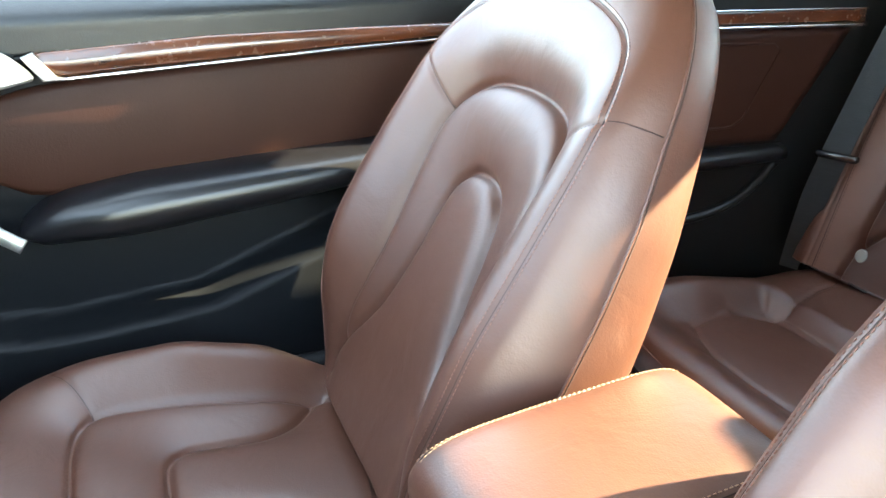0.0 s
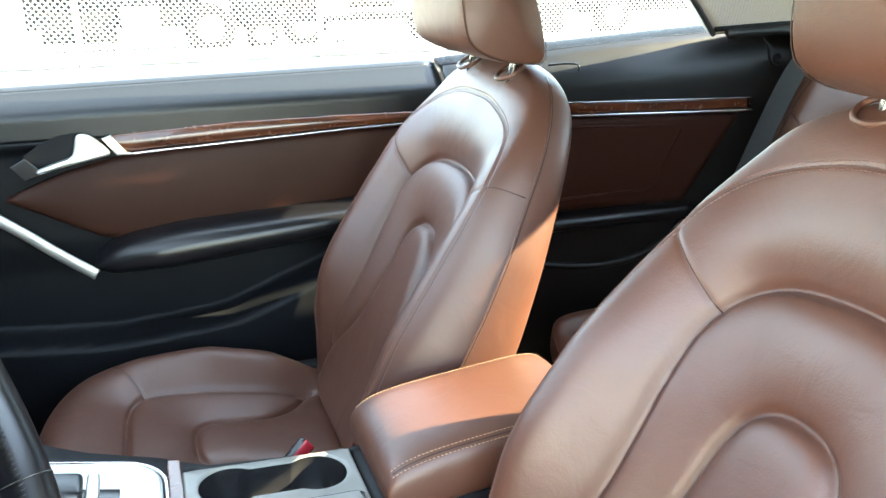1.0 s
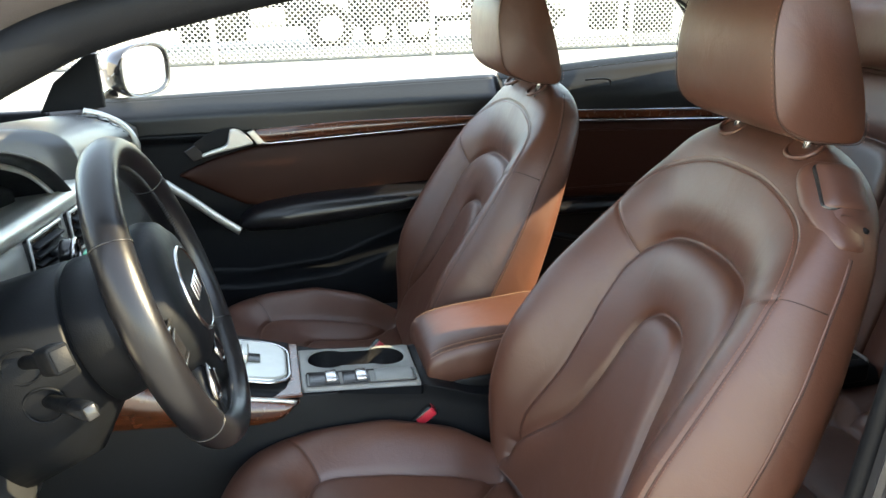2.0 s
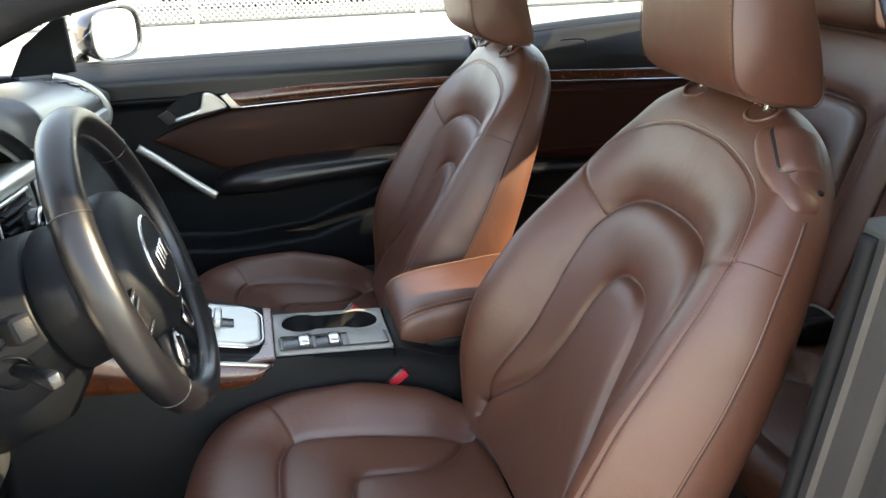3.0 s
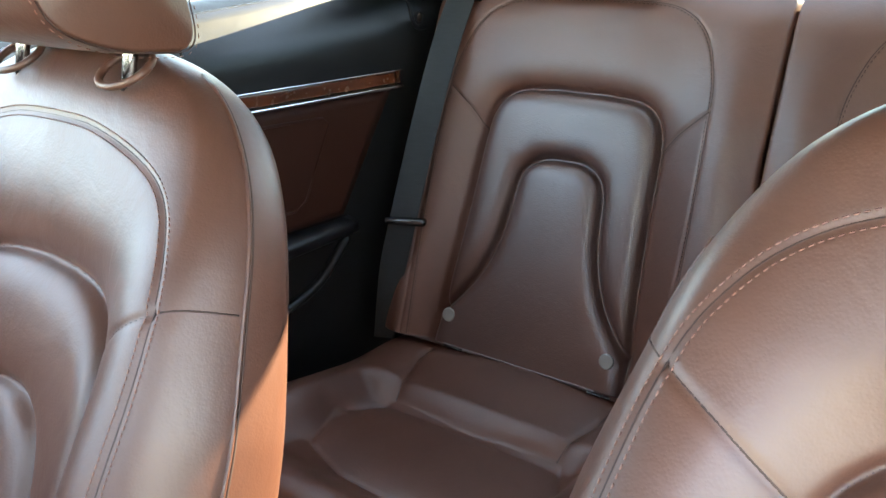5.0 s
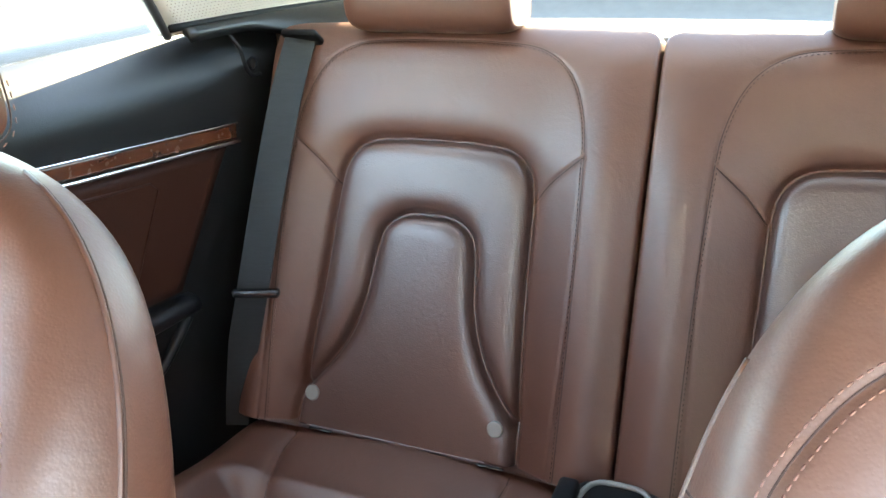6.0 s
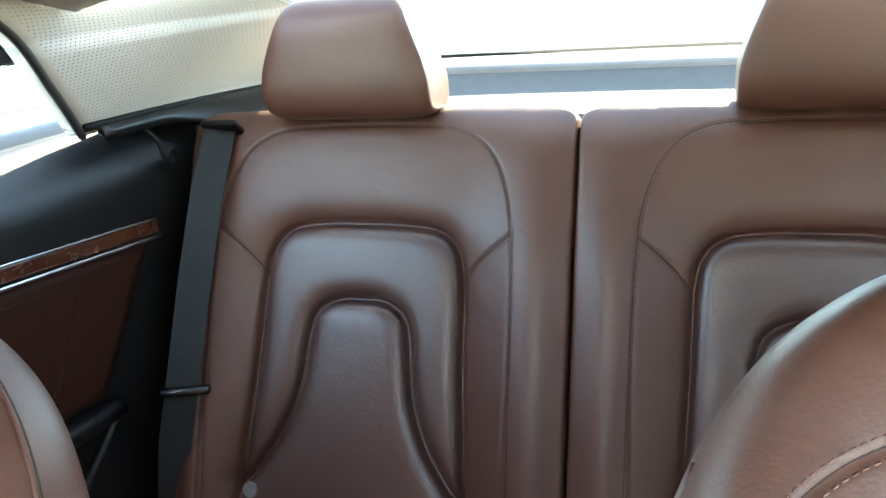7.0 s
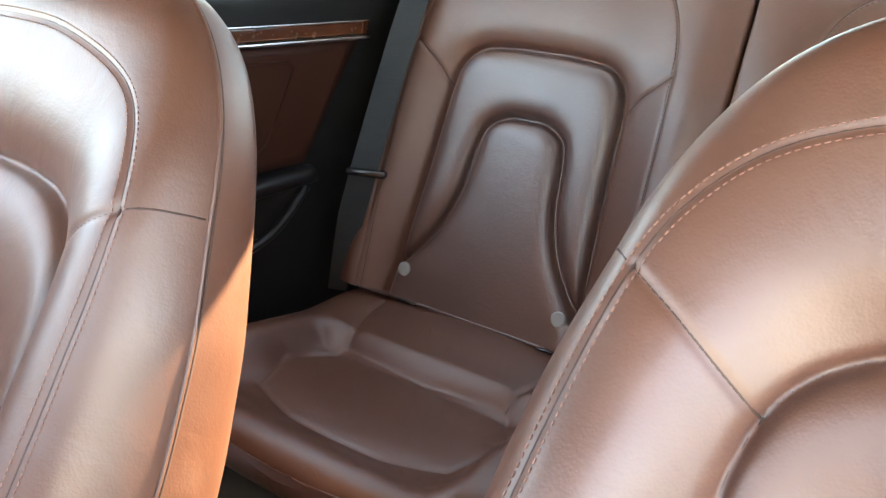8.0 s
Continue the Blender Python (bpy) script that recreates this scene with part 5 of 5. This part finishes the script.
part("bolt_hole", cylinder(0.008, 0.006, (1.094, 0.640, 0.981), "Y", 20), GLOSS_BLACK, wr)
part("hole_collar", tube("hole_collar", [(1.094 + 0.010 * math.cos(t), 0.637, 0.981 + 0.010 * math.sin(t)) for t in np.linspace(0, 2 * math.pi, 20, endpoint=False)], 0.002, 6, closed=True), BLACK, wr)
p = spline([(1.058, 0.652, 1.029), (1.070, 0.641, 1.006), (1.076, 0.637, 0.976), (1.088, 0.635, 0.963), (1.108, 0.634, 0.963)], 20)
part("panel_lip", tube("panel_lip", p, 0.0035, 8), BLACK, wr)
part("coat_hook", tube("coat_hook", spline([(0.56, 0.698, 0.985), (0.60, 0.692, 0.987), (0.625, 0.690, 0.983), (0.628, 0.690, 0.970)], 16), 0.0022, 8), SLATE, wr)
emb = [(0.50, 0.690, 0.856), (0.70, 0.679, 0.850), (0.862, 0.664, 0.843), (0.874, 0.663, 0.832), (0.815, 0.668, 0.715), (0.795, 0.670, 0.702), (0.50, 0.690, 0.694)]
part("embossed_line", tube("embossed_line", [(x, y - 0.002, z) for x, y, z in emb], 0.0028, 8), LEATHER_SHADED, wr)
p = spline([(0.40, 0.722, 0.585), (0.55, 0.700, 0.545), (0.70, 0.682, 0.530), (0.82, 0.669, 0.555), (0.90, 0.661, 0.625)], 30)
part("pocket_lip", tube("pocket_lip", p, 0.009, 10), SLATE, wr)

# perforation of the pillar fabric
for side in (1, -1):
    verts, faces = [], []
    front = spline([(0.60, 0.568, 1.262), (0.76, 0.59, 1.185), (0.86, 0.628, 1.105), (0.95, 0.668, 1.035)], 60)
    rear = spline([(1.05, 0.53, 1.215), (1.20, 0.465, 1.205), (1.36, 0.475, 1.155), (1.62, 0.57, 1.06)], 60)
    for i in range(2, 58):
        a, b = front[i], rear[i]
        n = int(np.linalg.norm(b - a) / 0.0078)
        for j in range(3, n - 2):
            u = (j + 0.5 * (i % 2)) / n
            c = a + (b - a) * u
            c[1] += 0.03 * math.sin(math.pi * u) - 0.0012
            k = len(verts)
            d0 = (b - a) / np.linalg.norm(b - a)
            d1 = (front[min(i + 1, 59)] - front[i - 1]) * (1 - u) + (rear[min(i + 1, 59)] - rear[i - 1]) * u
            d1 = d1 / np.linalg.norm(d1)
            for t in range(6):
                v = c + 0.0012 * (math.cos(t * math.pi / 3) * d0 + math.sin(t * math.pi / 3) * d1)
                verts.append((v[0], v[1] * side, v[2]))
            faces.append(tuple(range(k, k + 6)))
    pf = part("perforation", mesh_of("perforation", verts, faces, False), material("perforation_shadow", (0.20, 0.18, 0.14), 0.9))
    tagged(pf, "small perforation holes in the pillar fabric", "perforation", kind="stuff")

pane("window_3", [(-0.72, 0.860, 0.975), (0.345, 0.850, 0.99), (0.345, 0.60, 1.27), (-0.36, 0.61, 1.245)], "clear passenger door window")
# out of view; blackened and shadow-casting to keep sun off the driver's seat
quarter_glass = pane("window_5", [(0.95, -0.700, 1.04), (0.40, -0.785, 0.995), (0.40, -0.60, 1.268), (0.76, -0.61, 1.19)], "unseen rear side window, blackened to block the sun", SUN_BLOCK)
quarter_glass.visible_shadow = True
pane("window_4", [(0.36, 0.790, 0.995), (0.95, 0.700, 1.04), (0.76, 0.61, 1.19), (0.36, 0.60, 1.27)], "lightly tinted rear side window", TINTED)
sailm = frame_matrix((0, 0.775, 0), (1, 0, 0), (0, 0, 1))
part("window_sail", plate("window_sail", [(-0.80, 0.965), (-0.652, 0.970), (-0.655, 1.098), (-0.675, 1.100), (-0.76, 1.035)], 0.02, sailm, 0.004), BLACK, door)

# ---- door mirror ----
mir = thing("wing_mirror", "dark painted wing mirror outside the passenger window", "wing mirror", (-0.585, 0.955, 1.035))
mir.rotation_euler = (0, 0, radians(-28))
rings = []
for x, k in ((-0.085, 0.15), (-0.075, 0.55), (-0.05, 0.82), (-0.02, 0.96), (0.012, 1.0), (0.020, 0.98), (0.018, 0.90), (0.008, 0.88)):
    rings.append([(x, 0.108 * k * math.copysign(abs(math.cos(t)) ** 0.7, math.cos(t)), 0.070 * k * math.copysign(abs(math.sin(t)) ** 0.7, math.sin(t))) for t in np.linspace(0, 2 * math.pi, 44, endpoint=False)])
part("mirror_housing", lofted("mirror_housing", rings), BODY_PAINT, mir)
MIRROR = material("mirror_glass", (0.9, 0.9, 0.9), 0.02, metal=1.0, scale=5, amount=0.0)
part("mirror_glass", plate("mirror_glass", [(0.094 * math.copysign(abs(math.cos(t)) ** 0.7, math.cos(t)), 0.060 * math.copysign(abs(math.sin(t)) ** 0.7, math.sin(t))) for t in np.linspace(0, 2 * math.pi, 40, endpoint=False)], 0.003, frame_matrix((0.010, 0, 0), (0, 1, 0), (0, 0, 1)), 0.001), MIRROR, mir)
part("mirror_foot", tube("mirror_foot", [(-0.03, -0.09, -0.05), (-0.03, -0.16, -0.065), (-0.03, -0.20, -0.07)], 0.02, 10, flat=0.6), BODY_PAINT, mir)

# ---- yard beyond the passenger side ----
GALV = material("galvanised_wire", (0.74, 0.74, 0.72), 0.5, metal=0.1, scale=30)
WHITE_PAINT = material("white_vehicle_paint", (0.75, 0.75, 0.73), 0.35, coat=0.5, scale=3)
# chassis steel and tyre rubber lifted: veiling glare put into the colour
DARK_STEEL = material("dark_chassis_steel", (0.026, 0.031, 0.031), 0.8, second=(0.042, 0.042, 0.038), scale=4, spec=0.2)
YELLOW = material("yellow_machine_paint", (0.75, 0.50, 0.03), 0.45, second=(0.62, 0.40, 0.03), scale=3)
RUBBER = material("black_tyre_rubber", (0.026, 0.027, 0.027), 0.85, scale=20)
FENCE_Y = 10.6
fence = thing("chain_link_fence", "galvanised chain link fence with steel posts", "fence", (0, FENCE_Y, 0))
verts, faces = [], []
STEP, H, R = 0.082, 2.0, 0.0074
for lean in (1, -1):
    for x0 in np.arange(-9.0, 17.0, STEP):
        a, b = (x0, 0.004 * lean, 0.05), (x0 + lean * H, 0.004 * lean, 0.05 + H)
        k = len(verts)
        for p in (a, b):
            for dx, dy in ((R, 0), (0, R), (-R, 0), (0, -R)):
                verts.append((p[0] + dx * 0.71, p[1] + dy, p[2] - lean * dx * 0.71))
        faces += [(k + j, k + (j + 1) % 4, k + 4 + (j + 1) % 4, k + 4 + j) for j in range(4)]
tagged(part("wire_mesh", mesh_of("wire_mesh", verts, faces), GALV, fence), kind="stuff")
for x in np.arange(-7.2, 16, 3.05):
    part("post", cylinder(0.035, 2.2, (x + 0.2, 0.05, 1.1), "Z", 16), GALV, fence)
part("top_rail", cylinder(0.022, 26, (4, 0.03, 2.06), "X", 12), GALV, fence)


def wheel_of(parent, x, y, r=0.48, w=0.28):
    t = part("wheel", cylinder(r, w, (x, y, r), "Y", 32, bevel=0.04), RUBBER, parent)
    part("rim", cylinder(r * 0.55, w * 1.04, (x, y, r), "Y", 24, bevel=0.02), WHITE_PAINT, t)


truck = thing("flatbed_truck", "dark flatbed truck with a white deck behind the fence", "truck", (0, 11.7, 0))
part("deck", box((4.6, 2.2, 0.10), (-1.35, 1.05, 0.905), 0.02), WHITE_PAINT, truck)
part("chassis", box((2.3, 1.9, 0.46), (-0.45, 1.0, 0.63), 0.03), DARK_STEEL, truck)
part("tool_box", box((0.95, 0.30, 0.40), (-0.95, 0.10, 0.42), 0.03), DARK_STEEL, truck)
part("crate", box((0.70, 1.4, 0.75), (-0.60, 0.9, 1.335), 0.03), DARK_STEEL, truck)
part("crate", box((0.55, 1.4, 0.95), (-1.75, 0.9, 1.435), 0.03), DARK_STEEL, truck)
part("headboard", box((0.10, 2.1, 1.1), (0.90, 1.0, 1.50), 0.02), WHITE_PAINT, truck)
for x in (-2.9, 0.78):
    wheel_of(truck, x, 0.12, 0.36, 0.26)
part("tank", cylinder(0.14, 0.5, (-0.15, 0.02, 0.55), "X", 24, bevel=0.02), GALV, truck)

cart = thing("equipment_trailer", "dark equipment trailer standing behind the fence", "trailer", (0, 12.0, 0))
part("trailer_box", box((0.62, 1.1, 0.46), (1.52, 0.6, 0.56), 0.04), DARK_STEEL, cart)
part("drawbar", box((0.5, 0.10, 0.08), (1.95, 0.6, 0.40), 0.01), DARK_STEEL, cart)
wheel_of(cart, 1.55, 0.05, 0.24, 0.16)

van = thing("dark_truck", "dark green truck with white lower panel behind the fence", "truck", (0, 11.9, 0))
# body green is paler to carry the glare over the yard
part("truck_body", box((1.75, 1.9, 1.25), (2.75, 1.0, 1.20), 0.10, segments=3), material("glare_lifted_green_paint", (0.034, 0.044, 0.032), 0.6, second=(0.07, 0.042, 0.042), scale=2.2, spec=0.1), van)
part("lower_panel", box((0.42, 0.05, 0.50), (2.66, 0.03, 0.72), 0.02), WHITE_PAINT, van)
part("truck_cab", box((1.2, 1.8, 1.5), (4.15, 1.0, 1.30), 0.16, segments=3), WHITE_PAINT, van)
part("side_window", box((0.75, 0.04, 0.50), (4.15, 0.09, 1.62), 0.02), GLOSS_BLACK, van)
part("sill", box((2.9, 0.10, 0.14), (3.2, 0.12, 0.45), 0.02), DARK_STEEL, van)
for x in (2.2, 4.2):
    wheel_of(van, x, 0.20, 0.34, 0.22)

loader = thing("yellow_loader", "yellow construction machine on dark supports behind the fence", "loader", (0, 11.9, 0))
part("machine_body", box((1.95, 1.5, 1.05), (5.75, 0.8, 1.40), 0.06), YELLOW, loader)
part("counterweight", box((0.5, 1.3, 0.6), (4.55, 0.8, 1.15), 0.08), YELLOW, loader)
part("support", box((0.40, 0.4, 0.46), (5.40, 0.3, 0.38), 0.03), DARK_STEEL, loader)
part("support", box((0.75, 0.4, 0.56), (6.20, 0.3, 0.31), 0.03), DARK_STEEL, loader)
part("skid", box((2.4, 0.9, 0.10), (5.8, 0.55, 0.06), 0.02), WHITE_PAINT, loader)

car2 = thing("parked_car", "dark parked car seen through the fence", "car", (8.9, 12.6, 0))
part("car_body", box((3.9, 1.7, 0.58), (0, 0.5, 0.66), 0.16, segments=3), BODY_PAINT, car2)
part("car_cabin", box((2.0, 1.5, 0.5), (-0.2, 0.5, 1.15), 0.18, segments=3), GLOSS_BLACK, car2)
for x in (-1.25, 1.25):
    wheel_of(car2, x, -0.28, 0.33, 0.22)
# unseen wall, added to cover the low sky ahead and bounce light back
unseen_wall = part("wall_unseen", box((0.4, 26.0, 3.6), (-8.5, -9.5, 1.8), 0.02), material("pale_render", (0.58, 0.57, 0.53), 0.9, second=(0.50, 0.49, 0.45), scale=0.8, grain=0.4, grain_scale=40))
tagged(unseen_wall, "plain pale unseen wall added ahead to shape the light", "wall", kind="structure")
kerb = part("kerb", box((60, 0.25, 0.16), (4, FENCE_Y + 0.25, 0.08), 0.02), CONCRETE)
tagged(kerb, "low concrete kerb under the fence", "kerb", kind="structure")
